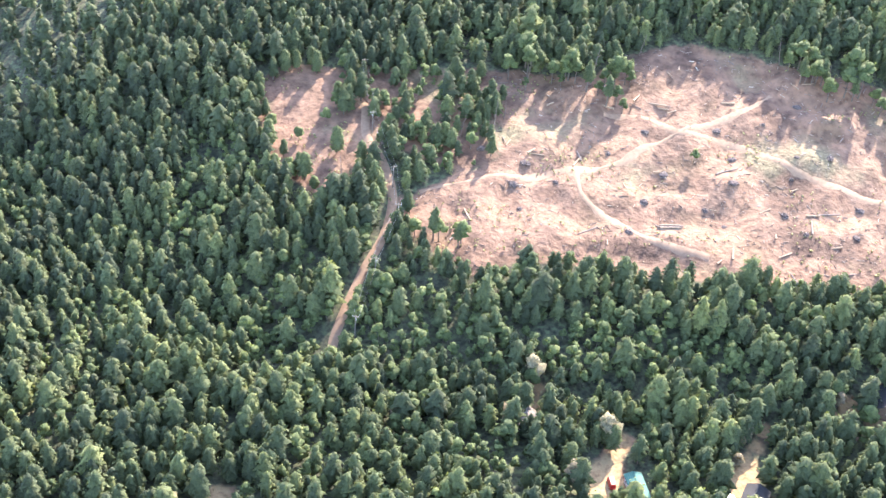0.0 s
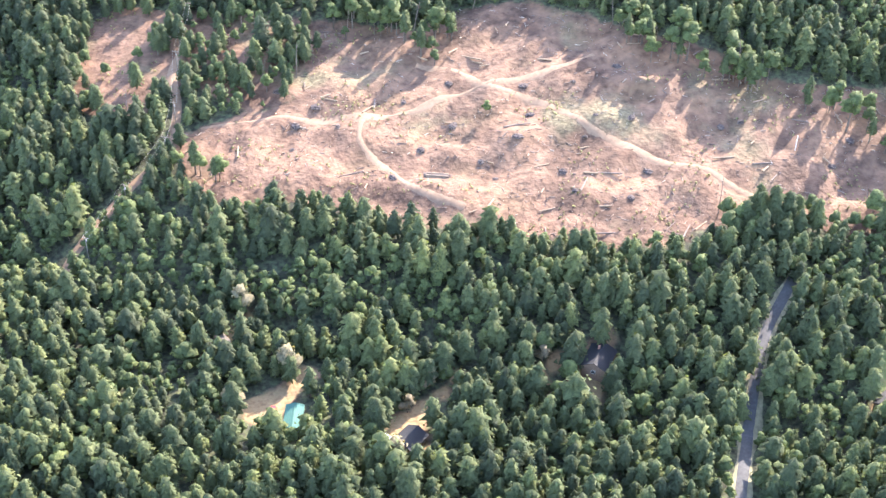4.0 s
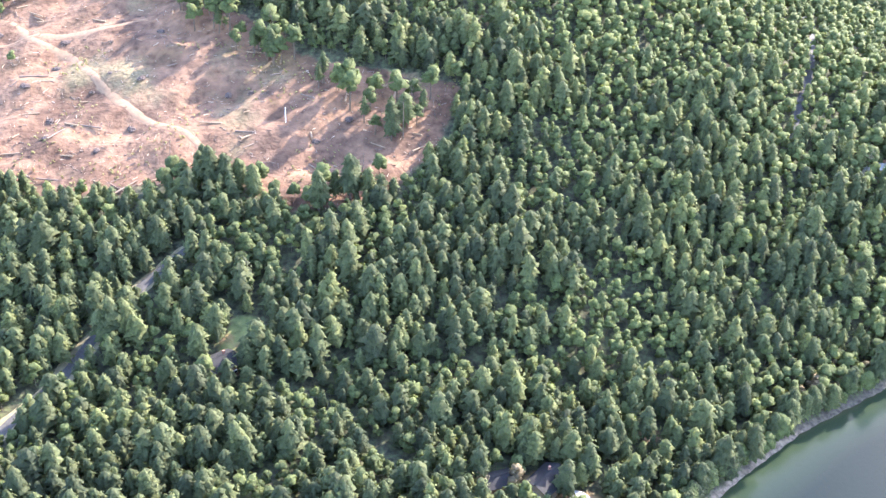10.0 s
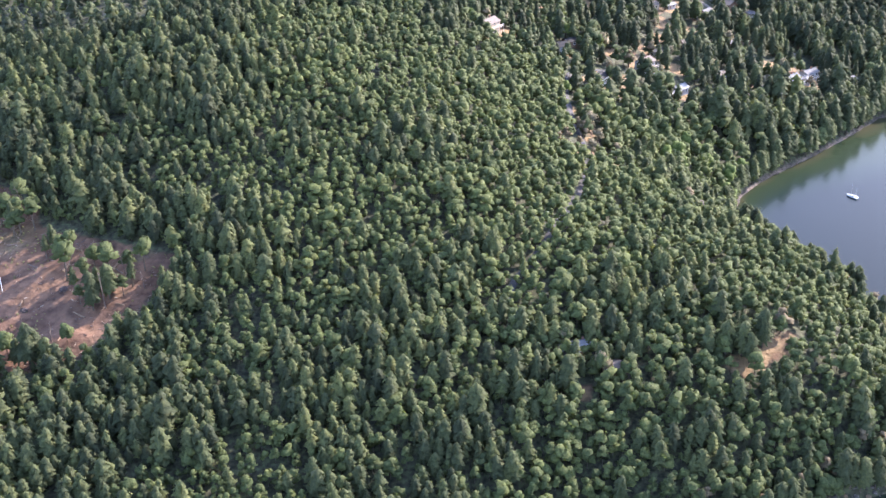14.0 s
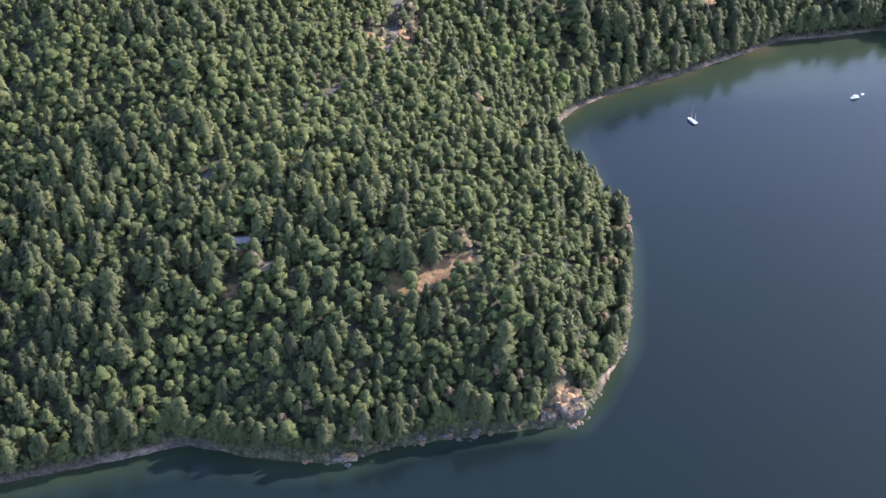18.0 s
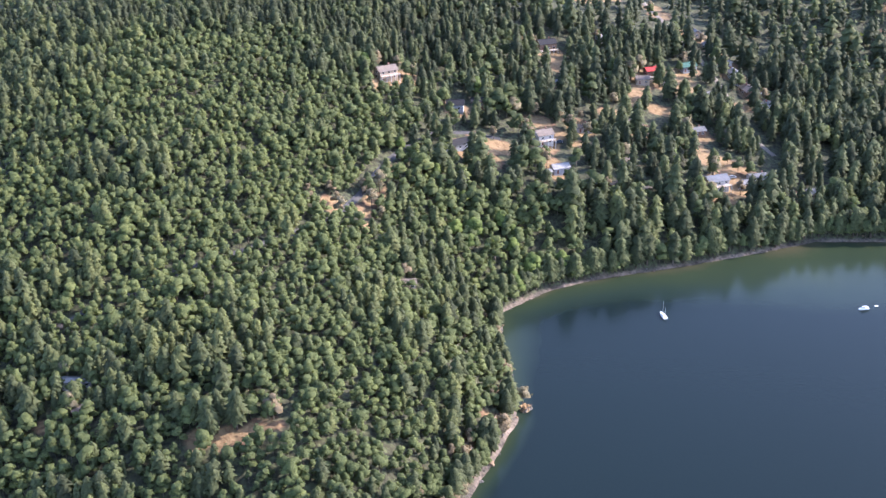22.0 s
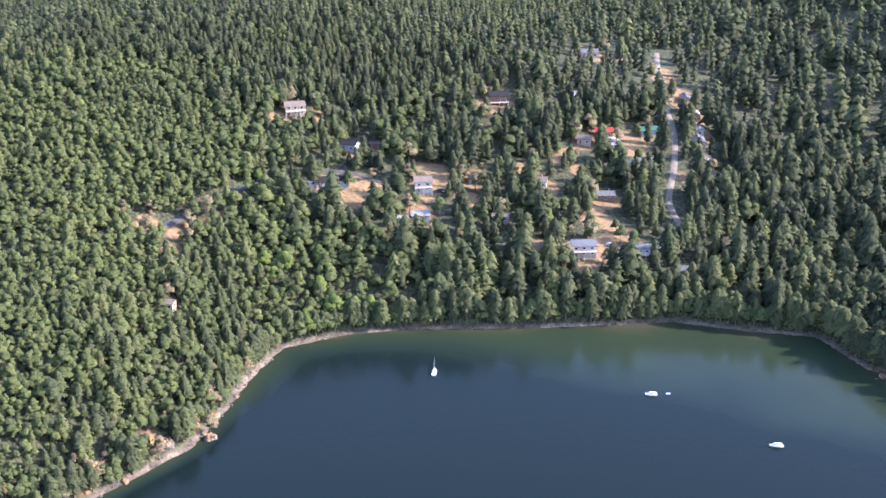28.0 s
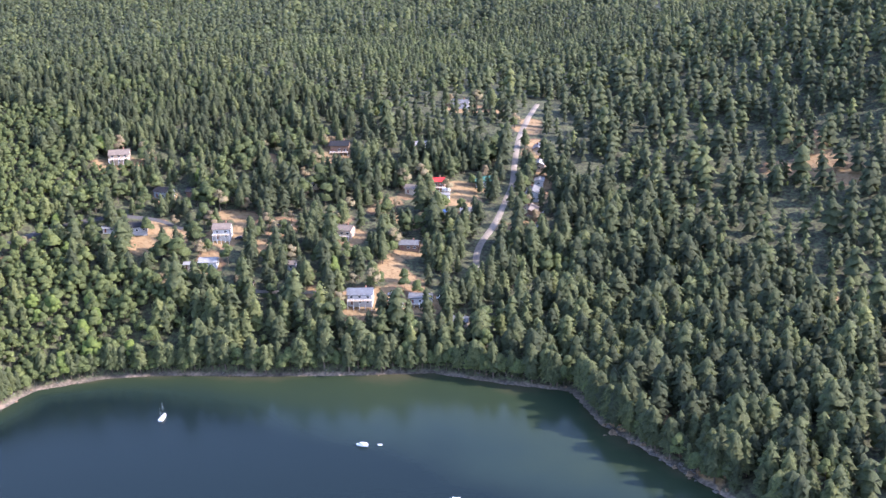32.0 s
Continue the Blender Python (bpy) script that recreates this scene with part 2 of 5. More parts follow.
CLEARING = [(208, 286), (237, 284), (253, 286), (270, 308), (264, 335), (291, 316), (307, 299), (327, 303), (348, 295), (367, 272), (383, 250), (403, 230),
            (408, 213), (440, 195), (457, 184), (441, 156), (420, 142), (396, 140), (383, 148), (373, 162), (352, 165), (331, 165), (312, 173), (295, 188),
            (271, 204), (252, 222), (232, 239), (211, 246), (205, 268)]
SMALL_CLEARING = [(192, 362), (211, 369), (231, 354), (219, 333), (230, 324), (221, 312), (202, 298), (187, 296), (183, 322), (189, 342)]
# the thinned strip between the two cuts
THINNED = [(237, 284), (253, 286), (270, 308), (264, 335), (233, 355), (219, 333), (230, 324), (221, 312)]
MAIN_ROAD = [(236, 18), (270, 48), (289, 62), (300, 78), (314, 94), (328, 110), (342, 124), (357, 134), (363, 138)]
SHORE_ROAD = [(556, 128), (571, 150), (586, 170), (604, 200), (616, 226), (624, 250), (627, 271), (628, 288), (630, 305), (634, 325), (642, 345), (656, 356), (668, 360)]
VILLAGE_ROAD = [(795, 422), (779, 443), (768, 474), (754, 506), (741, 527), (726, 552), (711, 581), (694, 617)]
LOG_ROAD = [(157, 244), (163, 251), (173, 259), (184, 267), (198, 276), (209, 288), (215, 303), (218, 319), (226, 333), (222, 346)]
TRACKS = [[(218, 285), (239, 279), (257, 271), (284, 260), (301, 260), (315, 258), (343, 253), (358, 254)],
          [(314, 258), (330, 242), (340, 217), (352, 198), (364, 185), (376, 166)],
          [(271, 264), (265, 253), (268, 237), (273, 221), (283, 208)],
          [(300, 283), (306, 277), (313, 267), (314, 258)]]
# open yards round the houses: x, y, radius
YARDS = [(640, 105, 5), (647, 109, 4), (654, 112, 3), (103, 215, 5), (199, 197, 4), (206, 201, 3), (213, 173, 5), (291, 139, 5), (299, 143, 4), (253, 152, 4), (239, 144, 5), (246, 148, 4), (281, 143, 4), (204, 166, 5), (211, 170, 4), (95, 210, 8), (84, 205, 7), (124, 187, 5), (192, 193, 4), (197, 163, 8), (202, 155, 5), (228, 134, 8), (291, 135, 7), (281, 131, 6), (359, 88, 6),
         (367, 98, 6), (434, 27, 8), (422, 30, 5), (443, 20, 6), (583, 115, 4), (592, 104, 4), (633, 101, 6), (640, 100, 4), (580, 99, 4), (663, 224, 4),
         (469, 40, 3), (632, 272, 4), (638, 283, 5),
         (769, 371, 10), (775, 362, 7), (784, 381, 8), (791, 390, 7), (687, 368, 8), (699, 347, 6), (655, 340, 8), (666, 338, 7), (727, 477, 8), (737, 471, 7),
         (750, 460, 6), (757, 466, 5), (744, 496, 6), (755, 532, 7), (769, 505, 7), (779, 488, 7), (722, 464, 6), (670, 467, 8), (677, 456, 7), (643, 371, 6),
         (696, 503, 5), (673, 570, 9), (607, 375, 7), (614, 388, 5), (756, 421, 7), (727, 410, 8), (763, 401, 7), (811, 387, 5), (725, 347, 4), (701, 323, 4),
         (805, 731, 7), (875, 611, 10), (932, 499, 9), (939, 365, 8), (763, 518, 6), (720, 440, 5), (695, 352, 5), (672, 352, 6), (706, 376, 6), (650, 437, 5),
         (274, 140, 5), (284, 130, 6), (232, 141, 6), (225, 138, 5), (790, 478, 5), (702, 391, 6), (681, 387, 6), (674, 384, 5), (728, 370, 4), (749, 365, 4),
         (734, 439, 6), (658, 477, 5), (664, 462, 5), (681, 430, 5), (606, 365, 6), (619, 381, 4), (681, 577, 6), (690, 583, 4), (742, 545, 7), (735, 556, 6), (720, 569, 7),
         (713, 583, 6), (768, 400, 6), (778, 398, 5), (773, 384, 6), (798, 455, 4), (770, 430, 4), (757, 408, 5), (668, 352, 6)]
LAWNS = [(368, 101, 5), (362, 94, 3), (741, 375, 3)]
# dry grass banks above the rocks, and old cuts on the far slope
BANKS = [(632, 262, 5), (637, 253, 5), (632, 275, 3.5), (633, 288, 3), (634, 300, 3), (708, 186, 5), (709, 168, 4), (708, 150, 4), (707, 138, 4), (684, 73, 5), (707, 114, 3), (698, 97, 3), (926, 364, 5), (940, 360, 6), (950, 347, 5), (921, 476, 7),
         (940, 489, 8), (888, 610, 10), (863, 631, 8), (859, 599, 7), (720, 450, 5), (763, 400, 8), (648, 104, 2), (621, 256, 7), (632, 300, 4), (905, 362, 4), (916, 368, 4), (948, 352, 4), (900, 372, 3), (745, 478, 8), (735, 488, 6), (700, 395, 7), (690, 380, 6), (712, 420, 6), (660, 352, 6), (740, 440, 6), (776, 470, 5)]


def inside(ring, x, y):
    hit = np.zeros(np.shape(x), bool)
    for (ax, ay), (bx, by) in zip(ring, ring[1:] + ring[:1]):
        if ay != by:
            hit ^= ((ay > y) != (by > y)) & (x < (bx - ax) * (y - ay) / (by - ay) + ax)
    return hit


def line_distance(line, x, y):
    best = np.full(np.shape(x), 1e9)
    for (ax, ay), (bx, by) in zip(line[:-1], line[1:]):
        ex, ey = bx - ax, by - ay
        u = np.clip(((x - ax) * ex + (y - ay) * ey) / (ex * ex + ey * ey), 0, 1)
        best = np.minimum(best, np.hypot(x - ax - u * ex, y - ay - u * ey))
    return best


def ring_distance(ring, x, y):
    d = line_distance(ring + ring[:1], x, y)
    return np.where(inside(ring, x, y), -d, d)


def yard_distance(x, y):
    best = np.full(np.shape(x), 1e9)
    for cx, cy, r in YARDS + BANKS + LAWNS:
        best = np.minimum(best, np.hypot(x - cx, y - cy) - r * (1.12 if cy > 335 and cx < 800 else 1.35 if cx > 800 else 0.85))
    return best


def wobble(x, y, size):
    return np.sin(x / size + 2.1 * np.sin(y / size * 0.7)) * np.sin(y / size * 1.1 + 1.7 * np.sin(x / size * 0.6))


def openness(x, y):
    """Metres into open ground: above 0 on bare soil."""
    d = np.minimum(ring_distance(CLEARING, x, y), ring_distance(SMALL_CLEARING, x, y))
    return -np.minimum(d, yard_distance(x, y)) + 1.6 * wobble(x, y, 3.1)


def grid_mesh(name, xs, ys, z, keep=None):
    nx, ny = len(xs), len(ys)
    x, y = np.meshgrid(xs, ys, indexing="ij")
    co = np.stack([x, y, z], -1).reshape(-1, 3)
    i = np.arange(nx * ny).reshape(nx, ny)
    quads = np.stack([i[:-1, :-1], i[1:, :-1], i[1:, 1:], i[:-1, 1:]], -1).reshape(-1, 4)
    if keep is not None:
        quads = quads[keep[quads].any(1)]
    return mesh_from(name, co, quads)


def mesh_from(name, co, faces):
    """A mesh out of arrays of corners and of equal-sided faces."""
    me = bpy.data.meshes.new(name)
    n, k = faces.shape
    me.vertices.add(len(co))
    me.vertices.foreach_set("co", np.ascontiguousarray(co, np.float32).ravel())
    me.loops.add(n * k)
    me.loops.foreach_set("vertex_index", np.ascontiguousarray(faces, np.int32).ravel())
    me.polygons.add(n)
    me.polygons.foreach_set("loop_start", np.arange(0, n * k, k, dtype=np.int32))
    me.update(calc_edges=True)
    return me


def point_values(me, name, values):
    a = me.attributes.new(name, "FLOAT", "POINT")
    a.data.foreach_set("value", np.ascontiguousarray(values, np.float32).ravel())


def soften(me, normals):
    """Shading that follows the crown as a whole."""
    a = me.attributes.new("custom_normal", "FLOAT_VECTOR", "POINT")
    normals = normals / np.maximum(np.linalg.norm(normals, axis=1, keepdims=True), 1e-6)
    a.data.foreach_set("vector", np.ascontiguousarray(normals, np.float32).ravel())


def spread_out(lo, hi, step, far_lo, far_hi):
    """Even steps between lo and hi, then ever longer ones out to the horizon."""
    middle = np.arange(lo, hi + step, step)
    out = [step * 1.25 ** k for k in range(1, 60)]
    up = middle[-1] + np.cumsum(out)
    down = middle[0] - np.cumsum(out)
    return np.concatenate([down[down > far_lo][::-1], middle, up[up < far_hi]])


# ---- ground and water ----
xs, ys = spread_out(40, 960, 3.0, -4500, 5500), spread_out(-10, 640, 3.0, -4500, 5500)
gx, gy = np.meshgrid(xs, ys, indexing="ij")
gd = shore_distance(gx, gy)
gz = land_height(gx, gy, gd)
op = openness(gx, gy)
gz = gz + np.clip(op / 6, 0, 1) * (1.7 * wobble(gx, gy, 8.6) + 0.7 * wobble(gx + 31, gy + 17, 4.6)) * inside(CLEARING, gx, gy)


def ground_z(x, y):
    """The height of the built ground sheet."""
    x, y = np.asarray(x, float), np.asarray(y, float)
    i = np.clip(np.searchsorted(xs, x) - 1, 0, len(xs) - 2)
    j = np.clip(np.searchsorted(ys, y) - 1, 0, len(ys) - 2)
    u, v = (x - xs[i]) / (xs[i + 1] - xs[i]), (y - ys[j]) / (ys[j + 1] - ys[j])
    return (gz[i, j] * (1 - u) + gz[i + 1, j] * u) * (1 - v) + (gz[i, j + 1] * (1 - u) + gz[i + 1, j + 1] * u) * v


ground_mesh = grid_mesh("ground", xs, ys, gz)
ground_mesh.shade_smooth()
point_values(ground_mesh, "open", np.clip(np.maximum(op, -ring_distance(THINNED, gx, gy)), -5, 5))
point_values(ground_mesh, "yard", np.clip(-yard_distance(gx, gy), -5, 5))
point_values(ground_mesh, "lawn", np.clip(np.max([r - np.hypot(gx - cx, gy - cy) for cx, cy, r in LAWNS], axis=0), -5, 5))
# south shore shifted: dark floor colour replaces pale beach, standing in for tree shade
point_values(ground_mesh, "shore", np.clip(gd + 2.6 * ((gy < 85) & (gx > 585)), -8, 8))
ground = tagged(new("ground", ground_mesh), "forested hillside ground with bare logged soil and beaches", "ground", kind="structure")
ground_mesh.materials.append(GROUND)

wx, wy = spread_out(440, 1040, 5.0, -4500, 5500), spread_out(-250, 410, 5.0, -4500, 5500)
hx, hy = np.meshgrid(wx, wy, indexing="ij")
wd = shore_distance(hx, hy)
water_mesh = grid_mesh("water", wx, wy, np.zeros(hx.shape), (wd < 6).ravel())
point_values(water_mesh, "depth", np.clip(-wd / (40 + 16 / (1 + np.exp((hx - 610) / 14)) - 25 / (1 + np.exp((hy - 225) / 12)) + 190 * np.exp(-((hx - 850) / 95) ** 2 - ((hy - 335) / 60) ** 2)), 0, 1))
water_mesh.materials.append(WATER)
water = tagged(new("water", water_mesh), "calm dark blue bay, green over the shallows", "water", kind="structure")


def drape(name, line, width, lift, mat, label, category="road", ragged=0.0, step=2.0):
    """A strip along a line, laid on the ground."""
    pts = [np.array(p, float) for p in line]
    path = []
    for k in range(len(pts) - 1):
        p0, p1, p2, p3 = pts[max(k - 1, 0)], pts[k], pts[k + 1], pts[min(k + 2, len(pts) - 1)]
        n = max(2, int(np.linalg.norm(p2 - p1) / step))
        for u in np.arange(n) / n:
            path.append(0.5 * (2 * p1 + (p2 - p0) * u + (2 * p0 - 5 * p1 + 4 * p2 - p3) * u * u + (3 * p1 - p0 - 3 * p2 + p3) * u ** 3))
    path = np.array(path + [pts[-1]])
    way = np.gradient(path, axis=0)
    way /= np.linalg.norm(way, axis=1)[:, None]
    side = np.stack([-way[:, 1], way[:, 0]], 1)
    across = np.linspace(-0.5, 0.5, 5)
    rng = np.random.default_rng(len(line) * 7 + int(width * 10))
    w = width * (1 + ragged * np.convolve(rng.uniform(-1, 1, len(path) + 4), np.ones(5) / 5, "valid"))
    p = path[:, None] + side[:, None] * (across[None, :, None] * w[:, None, None])
    z = ground_z(p[..., 0], p[..., 1]) + lift
    z[:, [0, -1]] -= lift + 0.2
    n = len(path)
    i = np.arange(n * 5).reshape(n, 5)
    me = mesh_from(name, np.concatenate([p, z[..., None]], -1).reshape(-1, 3), np.stack([i[:-1, :-1], i[:-1, 1:], i[1:, 1:], i[1:, :-1]], -1).reshape(-1, 4)[:, ::-1])
    me.shade_smooth()
    me.materials.append(mat)
    return tagged(new(name, me), label, category, kind="structure")


drape("verge", MAIN_ROAD, 8, 0.14, VERGE, "dry grass verge along the paved road", "verge", 0.5)
drape("road", MAIN_ROAD, 4.8, 0.3, ASPHALT, "grey asphalt road through the forest")
drape("road", SHORE_ROAD, 3.4, 0.3, ASPHALT, "grey asphalt road above the bay")
drape("road", VILLAGE_ROAD, 3.9, 0.3, GRAVEL, "pale sunlit village road between houses")
drape("road", [(716, 340), (729, 348), (742, 358), (752, 367), (764, 380)], 2.8, 0.2, GRAVEL, "narrow shore lane between the firs")
drape("road", LOG_ROAD, 4.0, 0.3, DIRT, "pale dirt logging road")
for line in TRACKS:
    drape("road", line, 3.6, 0.12, DIRT, "pale dirt track across the logged clearing", ragged=1.0)


# ---- trees ----
def spray(co, tri, nor, p, n, s, rng, tilt):
    """One small three-cornered leaf spray at p, facing about n."""
    n = n / np.linalg.norm(n)
    soft = n + rng.normal(0, 0.09, 3)
    nor += [tuple(soft / np.linalg.norm(soft))] * 3
    n = n + rng.normal(0, tilt, 3)
    n /= np.linalg.norm(n)
    u = np.cross(n, rng.normal(0, 1, 3))
    u /= np.linalg.norm(u)
    v = np.cross(n, u)
    base = len(co)
    co += [tuple(p + u * s), tuple(p - u * s * 0.55 + v * s * 0.85), tuple(p - u * s * 0.55 - v * s * 0.85)]
    tri.append((base, base + 1, base + 2))


def fir_shape(rng, layers=6, points=10, sprays=50, size=0.046, jag=1.0):
    """A conifer one metre high: overlapping whorls of drooping boughs, each whorl a jagged skirt, with loose sprays between."""
    co, tri, nor = [], [], []
    wide = 0.228 * rng.uniform(0.84, 1.16)
    blunt = rng.uniform(0.34, 0.58)
    lumps = rng.uniform(0, 6.28, 2)

    def reach(u, a):
        return wide * min(1.0, 0.72 + 1.6 * u) * (1.03 - u) ** blunt * (1 + 0.12 * math.sin(2 * a + lumps[0] + 5 * u) + 0.09 * math.sin(3 * a + lumps[1] - 9 * u))

    for k in range(layers):
        u = k / layers
        z = 0.13 + 0.80 * u ** 0.92
        tip = len(co)
        sway = rng.normal(0, 0.012, 2)
        co.append((sway[0], sway[1], min(1.0, z + 0.27 - 0.12 * u)))
        nor.append((0, 0, 1))
        turn = rng.uniform(0, 6.28)
        for j in range(points):
            a = turn + (j + rng.uniform(-0.25, 0.25)) * 2 * math.pi / points
            out = j % 2 == 0
            r = reach(u, a) * (1 + jag * (rng.uniform(-0.18, 0.25) if out else rng.uniform(-0.55, -0.18)))
            co.append((sway[0] + math.cos(a) * r, sway[1] + math.sin(a) * r, z + (rng.uniform(-0.06, 0.03) if out else rng.uniform(-0.02, 0.06))))
            n = np.array((math.cos(a), math.sin(a), 0.62 if out else 0.25)) + rng.normal(0, 0.22, 3)
            nor.append(tuple(n / np.linalg.norm(n)))
        tri += [(tip, tip + 1 + j, tip + 1 + (j + 1) % points) for j in range(points)]
    for k in range(sprays):
        u = (k + rng.uniform(0, 1)) / sprays * 0.95
        a = k * 2.39996 + rng.uniform(-0.5, 0.5)
        r = reach(u, a) * rng.uniform(0.62, 1.14)
        p = np.array((math.cos(a) * r, math.sin(a) * r, 0.17 + 0.80 * u + rng.uniform(-0.03, 0.05)))
        spray(co, tri, nor, p, np.array((math.cos(a), math.sin(a), 0.6)), size * rng.uniform(0.7, 1.2) * (1.15 - 0.5 * u), rng, 0.3)
    return np.array(co), np.array(tri), np.array(nor)


def leafy_shape(rng, clumps=6, ribs=5, sprays=50, size=0.049):
    """A broad crown one metre high: uneven domes of leaves heaped round the stem, with loose sprays on them."""
    co, tri, nor = [], [], []
    centres = [(rng.normal(0, 0.035), rng.normal(0, 0.035), 0.80, rng.uniform(0.13, 0.17))]
    turn = rng.uniform(0, 6.28)
    for k in range(1, clumps):
        low = k % 2
        a = turn + k * 2.4 + rng.uniform(-0.35, 0.35)
        r = (0.15 if low else 0.10) * rng.uniform(0.8, 1.25)
        centres.append((math.cos(a) * r, math.sin(a) * r, (0.44 if low else 0.64) + rng.uniform(-0.08, 0.08), rng.uniform(0.11, 0.18)))
    for x, y, z, r in centres:
        base, twist = len(co), rng.uniform(0, 6.28)
        hub = np.array((x * 1.6, y * 1.6, z - 0.42))
        co.append((x + rng.normal(0, 0.02), y + rng.normal(0, 0.02), z + r * rng.uniform(0.75, 1.15)))
        nor.append((x * 2, y * 2, 1.0))
        for high, flat in ((0.55, 0.80), (-0.30, 1.0)):
            for j in range(ribs):
                a = twist + (j + rng.uniform(-0.28, 0.28) + (0.5 if high < 0 else 0)) * 2 * math.pi / ribs
                q = r * rng.uniform(0.66, 1.30)
                p = np.array((x + math.cos(a) * q * flat, y + math.sin(a) * q * flat, z + q * (high + rng.uniform(-0.15, 0.15))))
                n = 0.75 * np.array((math.cos(a), math.sin(a), high + 0.15)) + 0.6 * hub / np.linalg.norm(hub) + rng.normal(0, 0.2, 3)
                co.append(tuple(p))
                nor.append(tuple(n / np.linalg.norm(n)))
        for j in range(ribs):
            i, m = base + 1 + j, base + 1 + (j + 1) % ribs
            tri += [(base, i, m), (i, i + ribs, m), (m, i + ribs, m + ribs)]
    for k in range(sprays):
        x, y, z, r = centres[k % clumps]
        n = rng.normal(0, 1, 3)
        n[2] = abs(n[2]) * 1.1 - 0.2
        n /= np.linalg.norm(n)
        p = np.array((x, y, z)) + n * r * rng.uniform(0.85, 1.25)
        spray(co, tri, nor, p, n + np.array((0, 0, 0.2)), size * rng.uniform(0.7, 1.25), rng, 0.35)
    return np.array(co), np.array(tri), np.array(nor)


def stem_shape(radius, top):
    a = np.array([0, 2.1, 4.2])
    low = np.stack([np.cos(a) * radius, np.sin(a) * radius, np.full(3, -0.06)], 1)
    co = np.concatenate([low, low * (0.5, 0.5, 0) + (0, 0, top)])
    return co, np.array([(0, 1, 4), (0, 4, 3), (1, 2, 5), (1, 5, 4), (2, 0, 3), (2, 3, 5)]), co * (40, 40, 0) + (0, 0, 0.01)


rng = np.random.default_rng(5)
FIRS = [fir_shape(rng) for _ in range(14)]
LEAFY = [leafy_shape(rng, 5 + k % 3) for k in range(14)]
FAR_FIRS = [fir_shape(rng, 4, 8, 6, 0.09, 0.7) for _ in range(10)]
FAR_LEAFY = [leafy_shape(rng, 3 + k % 2, 4, 4, 0.09) for k in range(8)]
DISTANT = [fir_shape(rng, 3, 6, 0, 0.09, 0.6) for _ in range(8)]
STEM = stem_shape(0.016, 0.6)


def plant(name, label, shapes, x, y, z, tall, wide, tint, mat):
    """One stretch of woodland: every tree a copy of one of the shapes, turned and sized by itself."""
    rng = np.random.default_rng(len(x))
    which, turn = rng.integers(0, len(shapes), len(x)), rng.uniform(0, 2 * math.pi, len(x))
    cos, faces, tints, normals, first = [], [], [], [], 0
    for k, (co, tri, nor) in enumerate(shapes):
        pick = np.flatnonzero(which == k)
        if not len(pick):
            continue
        c, s = np.cos(turn[pick])[:, None], np.sin(turn[pick])[:, None]
        w, t = (tall * wide)[pick][:, None], tall[pick][:, None]
        lean = rng.normal(0, 0.02, (len(pick), 2))
        px = (co[:, 0] * c - co[:, 1] * s) * w + x[pick][:, None] + co[:, 2] * t * lean[:, :1]
        py = (co[:, 0] * s + co[:, 1] * c) * w + y[pick][:, None] + co[:, 2] * t * lean[:, 1:]
        pz = co[:, 2] * t + z[pick][:, None]
        cos.append(np.stack([px, py, pz], -1).reshape(-1, 3))
        faces.append((tri[None] + (first + np.arange(len(pick)) * len(co))[:, None, None]).reshape(-1, 3))
        normals.append(np.stack([nor[:, 0] * c - nor[:, 1] * s, nor[:, 0] * s + nor[:, 1] * c, np.broadcast_to(nor[:, 2], (len(pick), len(co)))], -1).reshape(-1, 3))
        tints.append(np.repeat(tint[pick], len(co)))
        first += len(pick) * len(co)
    me = mesh_from(name, np.concatenate(cos), np.concatenate(faces))
    point_values(me, "tint", np.concatenate(tints))
    soften(me, np.concatenate(normals))
    me.materials.append(mat)
    return tagged(new(name, me), label, "forest", kind="stuff")


def scatter(x0, x1, y0, y1, step, seed):
    rng = np.random.default_rng(seed)
    x, y = np.meshgrid(np.arange(x0, x1, step), np.arange(y0, y1, step), indexing="ij")
    x, y = (a.ravel() + rng.uniform(-0.46, 0.46, a.size) * step for a in (x, y))
    return x, y, rng


def wooded(x, y, d):
    """Where trees stand: off the water, the roads, the clearings and the yards."""
    strewn = (x > 800) & (np.sin(x * 12.9898 + y * 78.233) > 0.3)
    ok = (d > 1.4) & ((openness(x, y) < -1.5) | strewn)
    for line, half in ((MAIN_ROAD[:8], 2.9), (SHORE_ROAD[:6], 1.2), (SHORE_ROAD[5:9], 3.6), (SHORE_ROAD[8:], 1.6), (VILLAGE_ROAD, 4.2), (LOG_ROAD[:5], 2.6), (LOG_ROAD[4:], 3.2)):
        ok &= line_distance(line, x, y) > half
    return ok


VILLAGE = [(632, 320), (720, 335), (800, 372), (830, 400), (790, 540), (700, 640), (650, 600), (590, 420)]
NEAR = [(40, 150), (200, 60), (330, -10), (455, -20), (540, 30), (700, 45), (740, 280), (880, 365), (960, 320), (1000, 330), (960, 490), (820, 530), (640, 520), (480, 430), (440, 340), (300, 380), (180, 430), (50, 380)]
FAR = [(-420, -420), (-200, -345), (350, -75), (1100, 200), (1250, 700), (900, 1500), (500, 1450), (-430, 1010), (-400, 500)]


